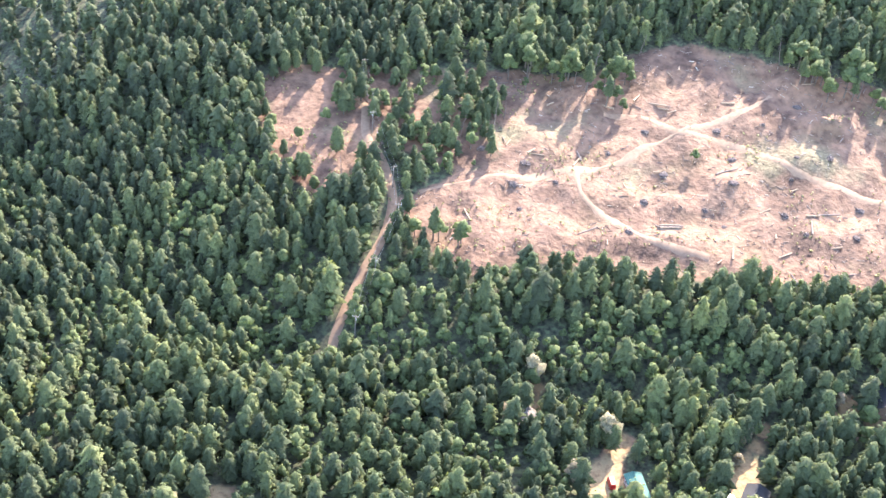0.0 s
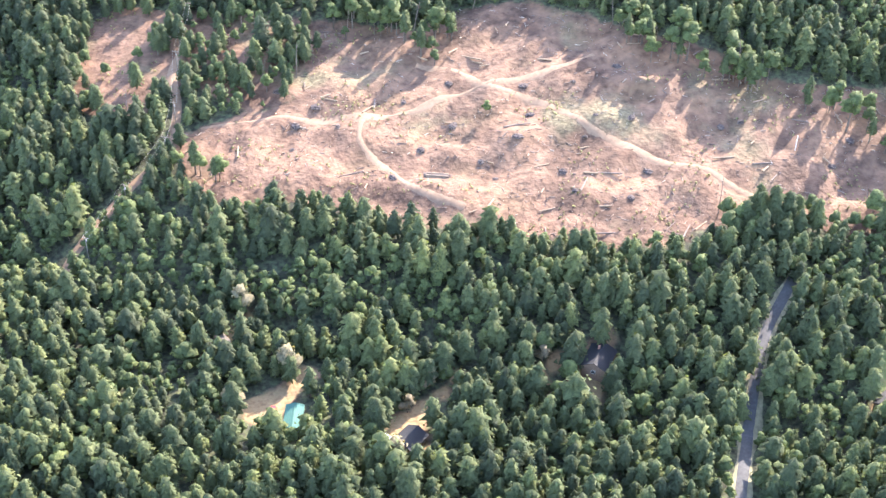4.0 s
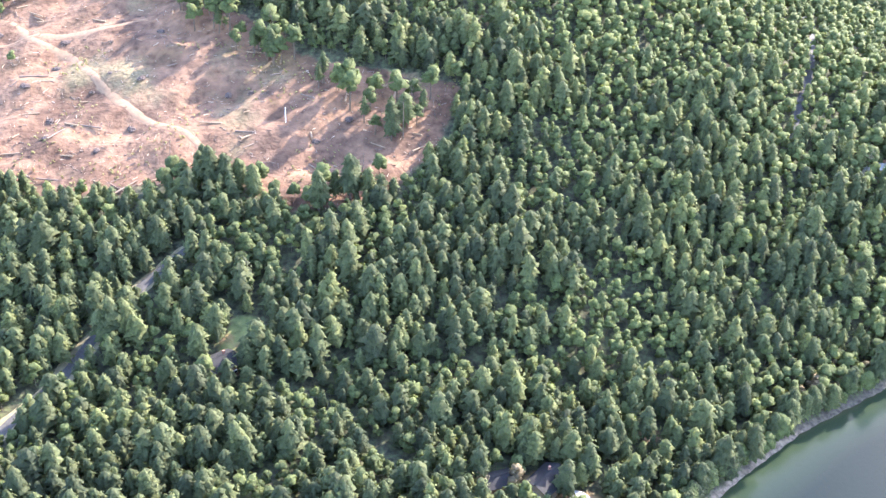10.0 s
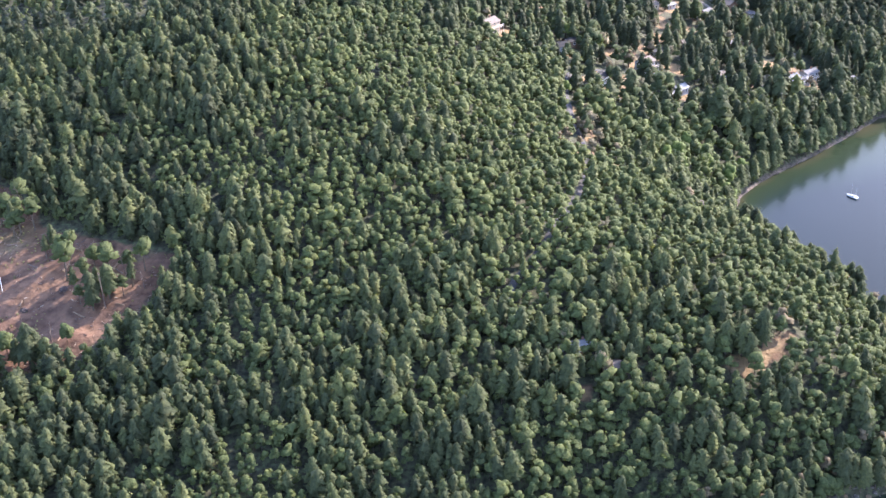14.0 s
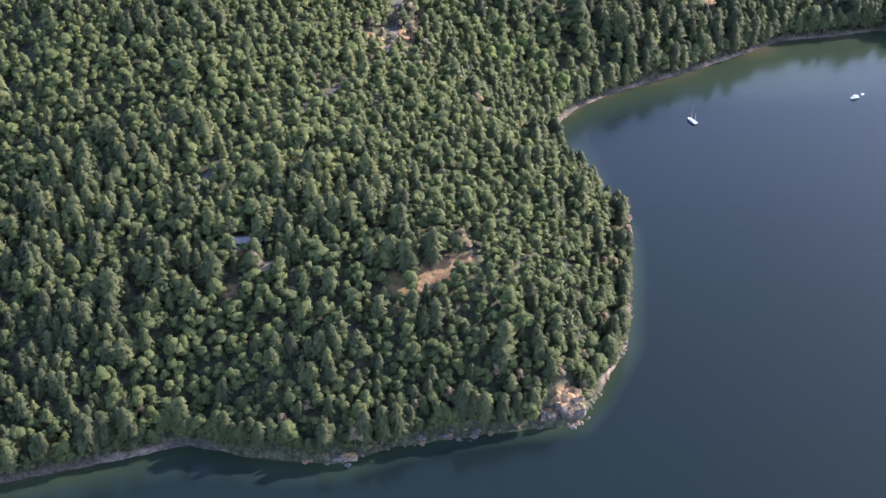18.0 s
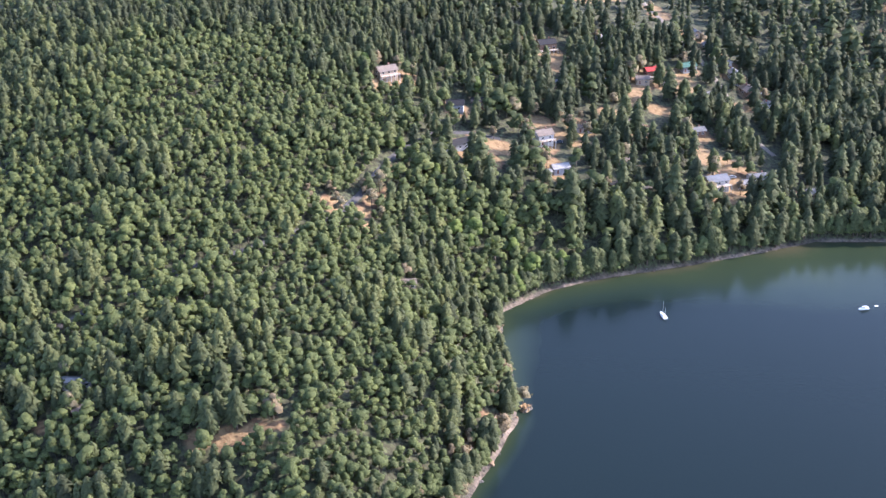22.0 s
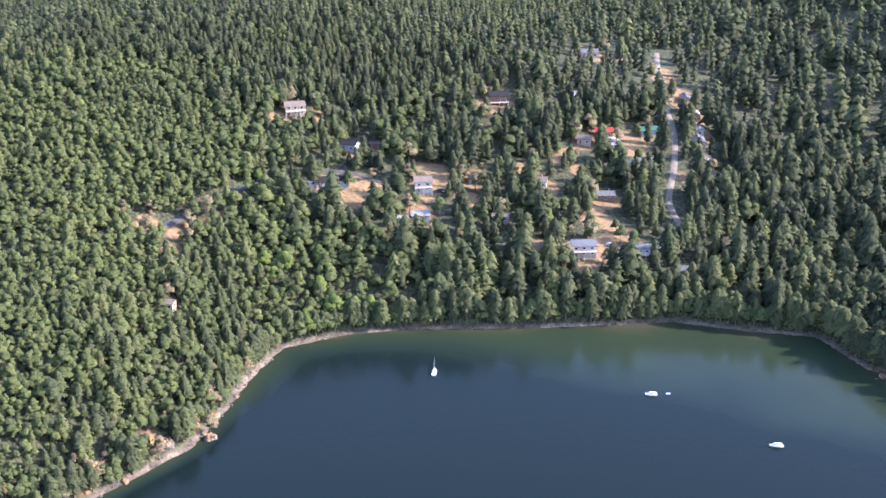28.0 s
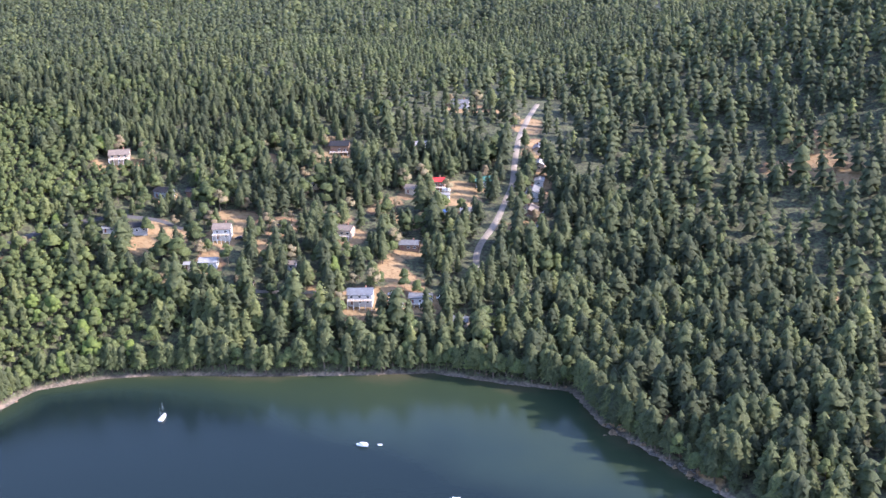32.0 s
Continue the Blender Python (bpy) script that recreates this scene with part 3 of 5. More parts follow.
def woodland(step, seed, zone):
    near = zone == "near"
    x, y, rng = scatter(-420, 1300, -420, 1500, step, seed)
    inner = inside(NEAR, x, y)
    keep = inner if near else inside(FAR, x, y) & ~inner & (((np.hypot(x - 1050, y + 50) > 1250) | (x < -80) | (y < -150)) == (zone == "distant"))
    x, y = x[keep], y[keep]
    d = shore_distance(x, y)
    # big trees to the west and in the village, smaller ones on the headland
    size = np.clip(0.92 - 0.10 / (1 + np.exp(-(x - 485) / 22)) + 0.5 / (1 + np.exp(-(y - 285 - 0.25 * (700 - x)) / 18)) / (1 + np.exp(-(x - 640) / 15)), 0.7, 1.3)
    village = inside(VILLAGE, x, y)
    size = np.where(village, size * 0.87, size) * np.where(inside(THINNED, x, y), 0.85, 1.0) * np.clip(0.8 + ring_distance(CLEARING, x, y) / 60, 0.8, 1)
    keep = wooded(x, y, d) & (~village | (rng.uniform(0, 1, len(x)) < 0.6)) & (rng.uniform(0, 1, len(x)) < np.clip((0.86 / size) ** 1.7, 0, 1) * np.where(inside(THINNED, x, y), 0.4, 1.0) * np.where((wobble(x, y, 14.0) * wobble(y, x, 5.0) > 0.62) & (x < 540), 0.25, 1.0))
    x, y, d, size = x[keep], y[keep], d[keep], size[keep]
    z = ground_z(x, y)
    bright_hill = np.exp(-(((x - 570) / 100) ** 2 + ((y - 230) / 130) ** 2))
    hillside = 1 / (1 + np.exp(-(x - 540) / 25)) / (1 + np.exp((y - 320 - 0.15 * (x - 540)) / 30)) * (x < 720)
    mixn = wobble(x + 40, y, 23.0) + 0.7 * wobble(x, y + 90, 9.0) + 0.9 * np.exp(-d / 30) + rng.normal(0, 0.55, len(x)) - 0.5 * (size > 1.1) * (y > 330) - 0.7 * (x > 800)
    leafy = mixn + 1.2 * bright_hill + 0.8 * hillside > 0.5
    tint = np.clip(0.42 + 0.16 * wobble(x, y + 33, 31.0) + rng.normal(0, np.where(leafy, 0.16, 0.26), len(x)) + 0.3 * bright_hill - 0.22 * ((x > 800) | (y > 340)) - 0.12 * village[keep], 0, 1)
    tall = np.where(leafy, rng.uniform(7.0, 12.0, len(x)) * np.where(x < 500, 0.82, np.where(village[keep], 1.0, 0.94)), rng.uniform(8.5, 15.5, len(x))) * size * np.clip(0.88 + d / 60, 0.88, 1)
    tall = tall * np.clip(np.exp(rng.normal(0, 0.14, len(x)) + 0.10 * wobble(x, y, 6.5)), 0.7, 1.4)
    wide = np.where(leafy, rng.uniform(0.8, 1.08, len(x)), rng.uniform(0.9, 1.25, len(x)))
    tall, wide = tall * np.where(village[keep], 1.0, 0.90), wide * np.where(village[keep] & ~leafy, 0.92, 1.14) * (1 + 0.08 * hillside * leafy)
    tall = tall * (1.5 if zone == "distant" else 1.0)
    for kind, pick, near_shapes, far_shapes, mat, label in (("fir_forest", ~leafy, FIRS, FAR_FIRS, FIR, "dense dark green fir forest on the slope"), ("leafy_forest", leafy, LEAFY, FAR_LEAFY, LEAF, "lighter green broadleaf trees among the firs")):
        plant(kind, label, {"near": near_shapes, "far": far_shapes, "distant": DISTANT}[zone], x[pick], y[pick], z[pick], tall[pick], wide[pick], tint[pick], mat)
        if near:
            plant("forest_stems", "grey-brown trunks of the forest", [STEM], x[pick], y[pick], z[pick], tall[pick], np.ones(pick.sum()), tint[pick], BARK)


woodland(3.6, 11, "near")
woodland(6.0, 12, "far")
woodland(8.2, 13, "distant")


# ---- single trees: the ones that stand apart ----
def part(name, bm, mat, parent, label=""):
    """Links a bmesh, or a ready mesh, as one part under its thing."""
    if isinstance(bm, bmesh.types.BMesh):
        me = bpy.data.meshes.new(name)
        bm.to_mesh(me)
        bm.free()
    else:
        me = bm
    if not me.materials:
        me.materials.append(mat)
    ob = new(name, me)
    ob.parent = parent
    return tagged(ob, label)


def tube(bm, points, radii, sides=6):
    """A bent, tapering stem through points."""
    rings = []
    for k, (p, r) in enumerate(zip(points, radii)):
        way = (Vector(points[min(k + 1, len(points) - 1)]) - Vector(points[max(k - 1, 0)])).normalized()
        q = way.to_track_quat("Z", "Y")
        rings.append([bm.verts.new(Vector(p) + q @ Vector((math.cos(a) * r, math.sin(a) * r, 0))) for a in np.linspace(0, 2 * math.pi, sides, endpoint=False)])
    for a, b in zip(rings[:-1], rings[1:]):
        for k in range(sides):
            bm.faces.new((a[k], a[(k + 1) % sides], b[(k + 1) % sides], b[k]))
    bm.faces.new(rings[0][::-1])
    bm.faces.new(rings[-1])


def box(x, y, z, w, d, h, taper=1.0, bevel=0.0):
    """A box on z, its top scaled by taper."""
    bm = bmesh.new()
    lo = [bm.verts.new((x + sx * w / 2, y + sy * d / 2, z)) for sx, sy in ((-1, -1), (1, -1), (1, 1), (-1, 1))]
    hi = [bm.verts.new((x + sx * w / 2 * taper, y + sy * d / 2 * taper, z + h)) for sx, sy in ((-1, -1), (1, -1), (1, 1), (-1, 1))]
    bm.faces.new(lo[::-1])
    bm.faces.new(hi)
    for k in range(4):
        bm.faces.new((lo[k], lo[(k + 1) % 4], hi[(k + 1) % 4], hi[k]))
    if bevel:
        bmesh.ops.bevel(bm, geom=bm.edges[:], offset=bevel, segments=2, affect="EDGES")
    return bm


def rod(a, b, r0, r1=None, sides=7):
    bm = bmesh.new()
    tube(bm, [a, b], [r0, r1 or r0], sides)
    return bm


def crown_mesh(name, shape, tall, wide, tint, mat, floor=0.0):
    co, tri, nor = shape
    co = co * (tall * wide, tall * wide, tall * (1 - floor)) + (0, 0, tall * floor)
    me = mesh_from(name, co, tri)
    point_values(me, "tint", np.full(len(co), tint))
    soften(me, nor)
    me.materials.append(mat)
    return me


def make_tree(name, label, shape, tall, wide, tint, mat, floor, seed, group):
    rng = np.random.default_rng(seed)
    root = tagged(new(name), label, "tree", group)
    bm = bmesh.new()
    top = tall * (0.7 + 0.25 * floor)
    tube(bm, [(0, 0, -0.8), (0.1, 0.05, top * 0.4), (rng.normal(0, 0.2), rng.normal(0, 0.2), top)], [0.026 * tall, 0.017 * tall, 0.006 * tall])
    for _ in range(7 if floor > 0.3 else 3):
        h, a = top * rng.uniform(0.3, 0.9), rng.uniform(0, 6.28)
        reach = tall * 0.1 * rng.uniform(0.6, 1.4)
        tube(bm, [(0, 0, h), (math.cos(a) * reach, math.sin(a) * reach, h + reach * 0.4)], [0.007 * tall, 0.003 * tall], 4)
    part("trunk", bm, BARK, root, "grey-brown bare trunk with side limbs")
    part("crown", crown_mesh("crown", shape, tall, wide, tint, mat, floor), mat, root)
    return root


rng = np.random.default_rng(21)
FIR_KINDS = [make_tree("fir_tree", "tall dark green fir tree with a pointed crown", fir_shape(rng, 10, 16, 60, 0.035), t, w, tint, FIR, 0.05, k, "single fir trees")
             for k, (t, w, tint) in enumerate(((15, 1.1, 0.4), (17, 1.0, 0.25), (13, 1.2, 0.6)))]
THIN_KINDS = [make_tree("spared_tree", "spared tree with a bare lower trunk and an open crown", shape, t, w, tint, mat, 0.26, 30 + k, "trees left standing in the clearing")
              for k, (shape, t, w, tint, mat) in enumerate(((leafy_shape(rng, 8, 5, 60, 0.05), 13, 0.85, 0.45, LEAF), (leafy_shape(rng, 10, 5, 70, 0.045), 11, 1.0, 0.7, LEAF), (fir_shape(rng, 7, 10, 60, 0.045), 15, 0.95, 0.5, FIR),
                                                            (leafy_shape(rng, 7, 5, 50, 0.05), 9, 1.05, 0.2, LEAF)))]
LEAF_KINDS = [make_tree("broadleaf_tree", "rounded broadleaf tree with a light green crown", leafy_shape(rng, 11, 7, 70, 0.04), t, w, tint, LEAF, 0.0, 60 + k, "single broadleaf trees")
              for k, (t, w, tint) in enumerate(((10, 1.1, 0.45), (12, 1.0, 0.25), (8, 1.2, 0.6)))]
DRY_KINDS = [make_tree("dry_tree", "half-dead tree with a thin brown crown", leafy_shape(rng, 5, 5, 60, 0.045), t, 1.1, tint, RUSSET, 0.0, 90 + k, "dry brown trees")
             for k, (t, tint) in enumerate(((9, 0.7), (11, 0.9)))]
ALDER_KINDS = [make_tree("alder_tree", "bright yellow-green alder near the shore", leafy_shape(rng, 11, 7, 70, 0.04), t, w, tint, LIME, 0.0, 120 + k, "bright green alders")
               for k, (t, w, tint) in enumerate(((10, 1.05, 0.1), (8, 1.15, 0.5)))]
USED = set()


def set_thing(kind, x, y, turn=0.0, size=1.0, sink=0.0):
    """The first use places the thing itself, the later ones a copy."""
    m = pose(x, y, float(ground_z(x, y)) - sink, 0, 0, turn) @ Matrix.Diagonal((size, size, size, 1))
    if kind.name in USED:
        return copy_thing(kind, m)
    USED.add(kind.name)
    kind.matrix_world = m
    return kind


STANDING = [(288, 313), (297, 304), (302, 295), (308, 293), (312, 291), (371, 260), (371, 252), (376, 245), (381, 238), (389, 230), (393, 223), (399, 221), (405, 213),
            (416, 191), (422, 175), (424, 170), (428, 166), (434, 168), (441, 174), (440, 181), (433, 179), (210, 263), (215, 257), (307, 284), (300, 300),
            (356, 167), (359, 162), (364, 161), (368, 157), (376, 156), (383, 157), (387, 150), (401, 148), (405, 145), (412, 146), (374, 249), (385, 235), (396, 218),
            (429, 172), (437, 170), (446, 180), (282, 317), (315, 296), (354, 162), (361, 158), (366, 164), (371, 155), (379, 151), (384, 146), (391, 147), (395, 143), (399, 140), (408, 143), (415, 142), (420, 150),
            (424, 180), (419, 184), (427, 186), (411, 196), (398, 212), (386, 242), (378, 250), (318, 290), (296, 310), (291, 318)]
rng = np.random.default_rng(8)
for k, (x, y) in enumerate(STANDING):
    kind = THIN_KINDS[k % 4] if y > 168 else (LEAF_KINDS + FIR_KINDS)[k % 6]
    set_thing(kind, x + rng.uniform(-1, 1), y + rng.uniform(-1, 1), rng.uniform(0, 360), rng.uniform(0.75, 1.2))
for k, (x, y) in enumerate(STANDING):
    if y > 190:
        for _ in range(2 if k % 2 else 1):
            set_thing(THIN_KINDS[rng.integers(0, 4)], x + rng.normal(0, 3.2), y + rng.normal(0, 3.2), rng.uniform(0, 360), rng.uniform(0.6, 1.15))
# regrowth round the small cut and on the thinned strip
for ring, low, high, count in ((SMALL_CLEARING, -4.5, 2.0, 60), (THINNED, -9.0, 1.0, 46)):
    lo, hi = np.min(ring, axis=0) - 3, np.max(ring, axis=0) + 3
    while count:
        x, y = rng.uniform(lo, hi)
        d = float(ring_distance(ring, x, y))
        if low < d < high and min(float(line_distance(LOG_ROAD, x, y)), float(line_distance(TRACKS[0], x, y))) > 2.6:
            set_thing((LEAF_KINDS + FIR_KINDS + THIN_KINDS[1:2])[rng.integers(0, 7)], x, y, rng.uniform(0, 360), rng.uniform(0.4, 0.85))
            count -= 1
MIXED_EDGE = [(261, 326), (263, 317), (272, 323), (257, 332), (217, 336), (209, 332), (224, 339), (226, 335), (204, 316), (191, 340), (196, 329), (203, 277), (201, 269), (209, 279)]
for k, (x, y) in enumerate(MIXED_EDGE):
    set_thing((FIR_KINDS + LEAF_KINDS)[k % 6], x, y, rng.uniform(0, 360), rng.uniform(0.55, 0.9))
set_thing(THIN_KINDS[1], 309, 244, 40, 0.6)
# firs and broadleaf trees that frame the houses
for k, (cx, cy, r) in enumerate(YARDS):
    for j in range(2 if k % 3 else 3):
        a = rng.uniform(1.9, 4.0)
        x, y = cx + math.cos(a) * r * 1.05, cy + math.sin(a) * r * 1.05
        if shore_distance(x, y) > 2 and yard_distance(x, y) > -1.5 and line_distance(VILLAGE_ROAD, x, y) > 4:
            set_thing((FIR_KINDS + LEAF_KINDS + DRY_KINDS)[(k * 3 + j * 5) % 8], x, y, rng.uniform(0, 360), rng.uniform(0.7, 1.1))
# bare rock outcrops on the shore: x, y, length, depth, height, turn
OUTCROPS = [(685, 72, 11, 8, 5.2, 20), (678, 68.5, 5, 3.5, 2.6, 10), (707, 183, 10, 7, 4.0, 75), (717.5, 186, 4.5, 3.6, 2.6, 60), (711, 170, 7, 5, 3.2, 80), (706, 146, 7, 5, 3.4, 95), (708, 156, 6, 4, 2.6, 90),
            (700, 97, 6, 4, 2.4, 60), (709, 197, 6, 3.5, 2.2, 100), (620, 50.5, 5, 3, 1.8, 5), (926, 358, 9, 5, 2.6, -20), (941, 352, 9, 5, 2.8, -25)]


def on_outcrop(x, y):
    return any(math.hypot(x - o[0], y - o[1]) < 0.5 * o[2] for o in OUTCROPS)


# the row of trees that leans over the waterline
for (ax, ay), (bx, by) in zip(SHORE[5:33], SHORE[6:34]):
    n = max(1, int(math.hypot(bx - ax, by - ay) / 2.6))
    for k in range(n):
        u = (k + rng.uniform(0.1, 0.9)) / n
        nx, ny = -(by - ay), bx - ax
        s = rng.uniform(1.0, 3.8) / math.hypot(nx, ny)
        x, y = ax + (bx - ax) * u + nx * s, ay + (by - ay) * u + ny * s
        if shore_distance(x, y) > 0.8 and not on_outcrop(x, y):
            kind = (LEAF_KINDS + FIR_KINDS + DRY_KINDS)[rng.integers(0, 7 if 600 < x < 730 and y < 240 else 6)]
            set_thing(kind, x, y, rng.uniform(0, 360), rng.uniform(0.6, 1.05) if x < 730 else rng.uniform(0.8, 1.2))

# low trees and bushes on the steep bank of the headland
for (ax, ay), (bx, by) in zip(SHORE[5:33], SHORE[6:34]):
    n = int(math.hypot(bx - ax, by - ay) / 2.2) if 440 < ax < 740 and ay < 240 else 0
    for k in range(n):
        u, s = (k + rng.uniform(0, 1)) / n, rng.uniform(3.5, 11) / math.hypot(bx - ax, by - ay)
        x, y = ax + (bx - ax) * u - (by - ay) * s, ay + (by - ay) * u + (bx - ax) * s
        if shore_distance(x, y) > 3 and not on_outcrop(x, y):
            set_thing((LEAF_KINDS + FIR_KINDS[:1] + DRY_KINDS[:1])[rng.integers(0, 5)], x, y, rng.uniform(0, 360), rng.uniform(0.5, 0.8))
# bright alders above the corner of the bay
for k, (cx, cy, r) in enumerate(((676, 285, 7), (683, 291, 6), (689, 287, 6), (672, 273, 6), (700, 284, 5), (697, 272, 5), (705, 266, 5), (664, 300, 5), (655, 306, 5), (712, 292, 4), (748, 378, 3), (600, 372, 4), (648, 392, 4), (630, 318, 4))):
    for j in range(2 if k < 7 else 1):
        a, d = rng.uniform(0, 6.28), r * math.sqrt(rng.uniform(0, 1))
        x, y = cx + math.cos(a) * d, cy + math.sin(a) * d
        if shore_distance(x, y) > 1.5:
            set_thing(ALDER_KINDS[(k + j) % 2], x, y, rng.uniform(0, 360), rng.uniform(0.75, 1.2))
# brown bushes on the dry bank and between the houses
for k, (x, y) in enumerate(((622, 258), (626, 252), (618, 262), (634, 268), (628, 281), (636, 296), (700, 400), (706, 384), (690, 392), (712, 428), (678, 392), (744, 444), (728, 444), (735, 476), (662, 470), (672, 448), (686, 436), (760, 356), (770, 352), (764, 362), (781, 372), (640, 262), (612, 252), (709, 128), (712, 160), (704, 204), (700, 214), (716, 188))):
    set_thing(DRY_KINDS[k % 2], x, y, rng.uniform(0, 360), rng.uniform(0.5, 0.85))


# ---- what the loggers left ----
WOOD_GREY = plain("weathered_wood", (0.15, 0.112, 0.088), 0.9, grain=4)
WOOD_RAW = plain("fresh_cut_wood", (0.22, 0.15, 0.095), 0.85, grain=4)
SLASH = plain("slash_heap", (0.075, 0.055, 0.048), 0.95, grain=1.5, spread=0.4)


def stick(bm, p, way, length, thick):
    way = Vector(way).normalized()
    q = way.to_track_quat("Z", "Y")
    a = [bm.verts.new(Vector(p) + q @ Vector((math.cos(t) * thick, math.sin(t) * thick, -length / 2))) for t in (0, 2.1, 4.2)]
    b = [bm.verts.new(Vector(p) + q @ Vector((math.cos(t) * thick * 0.7, math.sin(t) * thick * 0.7, length / 2))) for t in (0, 2.1, 4.2)]
    for k in range(3):
        bm.faces.new((a[k], a[(k + 1) % 3], b[(k + 1) % 3], b[k]))
    bm.faces.new(a[::-1])
    bm.faces.new(b)


def make_pile(seed, wide, high):
    rng = np.random.default_rng(seed)
    root = tagged(new("slash_pile"), "dark brown heap of branches and stumps on bare soil", "brush pile", "slash piles")
    bm = bmesh.new()
    bmesh.ops.create_icosphere(bm, subdivisions=3, radius=1)
    for v in bm.verts:
        n = 1 + 0.35 * noise.noise(v.co * 2.2 + Vector((seed, 0, 0))) + 0.2 * noise.noise(v.co * 5.5)
        v.co = Vector((v.co.x * wide * n, v.co.y * wide * 0.75 * n, max(v.co.z, -0.2) * high * n))
    part("mound", bm, SLASH, root)
    bm = bmesh.new()
    for _ in range(55):
        a, r = rng.uniform(0, 6.28), wide * math.sqrt(rng.uniform(0, 1)) * 1.05
        z = high * max(0.1, 1 - (r / wide) ** 2) * rng.uniform(0.6, 1.1)
        stick(bm, (math.cos(a) * r, math.sin(a) * r * 0.8, z), (rng.normal(), rng.normal(), rng.normal(0, 0.45)), rng.uniform(0.8, 2.6), rng.uniform(0.05, 0.16))
    part("brushwood", bm, WOOD_GREY, root, "tangled grey branches")
    return root


PILE_KINDS = [make_pile(1, 2.6, 1.5), make_pile(2, 2.0, 1.3), make_pile(3, 3.1, 1.2)]
PILES = [(249, 291), (248, 271), (258, 277), (261, 263), (287, 265), (298, 247), (305, 266), (318, 197), (334, 188), (346, 197), (335, 220), (342, 225), (324, 239), (298, 226),
         (299, 217), (380, 204), (388, 203), (417, 180), (404, 173), (344, 244), (328, 252), (362, 244), (320, 209), (243, 260), (268, 232), (282, 240), (313, 228), (352, 218)]
for k, (x, y) in enumerate(PILES):
    set_thing(PILE_KINDS[k % 3], x, y, rng.uniform(0, 360), rng.uniform(0.55, 1.05), 0.15)


def make_log(seed, length, thick):
    root = tagged(new("felled_log"), "pale felled log lying on bare soil", "log", "felled logs")
    bm = bmesh.new()
    tube(bm, [(-length / 2, 0, thick), (0, 0.1, thick * 0.95), (length / 2, 0, thick * 0.8)], [thick, thick * 0.92, thick * 0.75], 7)
    part("bark", bm, WOOD_GREY if seed % 2 else WOOD_RAW, root)
    for x, r in ((-length / 2 - 0.02, thick * 0.9), (length / 2 + 0.02, thick * 0.68)):
        bm = bmesh.new()
        v = [bm.verts.new((x, math.cos(t) * r, thick * (1 if x < 0 else 0.8) + math.sin(t) * r)) for t in np.linspace(0, 2 * math.pi, 8, endpoint=False)]
        bm.faces.new(v)
        part("cut_end", bm, WOOD_RAW, root, "fresh yellow cut ends")
    return root


def make_stump(seed):
    root = tagged(new("tree_stump"), "sawn tree stump with spreading roots", "stump", "tree stumps")
    bm = bmesh.new()
    ring_low = [bm.verts.new((math.cos(a) * (0.75 + 0.25 * math.sin(3 * a + seed)), math.sin(a) * (0.75 + 0.25 * math.cos(2 * a)), -0.2)) for a in np.linspace(0, 2 * math.pi, 10, endpoint=False)]
    ring_top = [bm.verts.new((math.cos(a) * 0.42, math.sin(a) * 0.42, 0.7)) for a in np.linspace(0, 2 * math.pi, 10, endpoint=False)]
    for k in range(10):
        bm.faces.new((ring_low[k], ring_low[(k + 1) % 10], ring_top[(k + 1) % 10], ring_top[k]))
    part("base", bm, WOOD_GREY, root)
    bm = bmesh.new()
    bm.faces.new([bm.verts.new((math.cos(a) * 0.41, math.sin(a) * 0.41, 0.705)) for a in np.linspace(0, 2 * math.pi, 10, endpoint=False)])
    part("sawn_top", bm, WOOD_RAW, root, "pale sawn top")
    return root


LOG_KINDS = [make_log(0, 7, 0.32), make_log(1, 9, 0.28), make_log(2, 5, 0.36)]
STUMP_KINDS = [make_stump(0), make_stump(2)]
count = 0
while count < 150:
    x, y = rng.uniform(205, 455), rng.uniform(140, 330)
    if not inside(CLEARING, np.array(x), np.array(y)) or min(float(line_distance(t, x, y)) for t in TRACKS) < 3.5:
        continue
    if count < 70:
        set_thing(LOG_KINDS[count % 3], x, y, rng.choice((20, 75, 140)) + rng.normal(0, 18), rng.uniform(0.6, 1.1), 0.05)
    else:
        set_thing(STUMP_KINDS[count % 2], x, y, rng.uniform(0, 360), rng.uniform(0.45, 0.85))
    count += 1
# the stacked log deck beside the lower track
for k, (dx, dz) in enumerate(((0, 0), (0.75, 0), (1.5, 0), (2.25, 0), (0.4, 0.55), (1.15, 0.55), (1.9, 0.55))):
    ob = copy_thing(LOG_KINDS[k % 2], pose(281 + dx * 0.5, 225 + dx * 0.85, float(ground_z(282, 226)) + dz, 0, 0, -30 + k % 3))

# slash: twigs and splinters strewn over the whole cut, and weeds coming up between
where = rng.uniform((205, 140), (460, 335), (9000, 2))
where = where[inside(CLEARING, where[:, 0], where[:, 1])]
where = where[np.min([line_distance(t, where[:, 0], where[:, 1]) for t in TRACKS], axis=0) > 2.4]
where = where[(wobble(where[:, 0], where[:, 1], 6.0) + rng.normal(0, 0.5, len(where))) > 0.0]
n = len(where)
base_z = ground_z(where[:, 0], where[:, 1])
turn = rng.choice((0.4, 1.4, 2.4), n) + rng.normal(0, 0.35, n)
length, thick = rng.uniform(0.5, 2.6, n), rng.uniform(0.04, 0.13, n)
dx, dy = np.cos(turn) * length / 2, np.sin(turn) * length / 2
sx, sy = -np.sin(turn) * thick, np.cos(turn) * thick
tilt = rng.normal(0, 0.18, n) * length
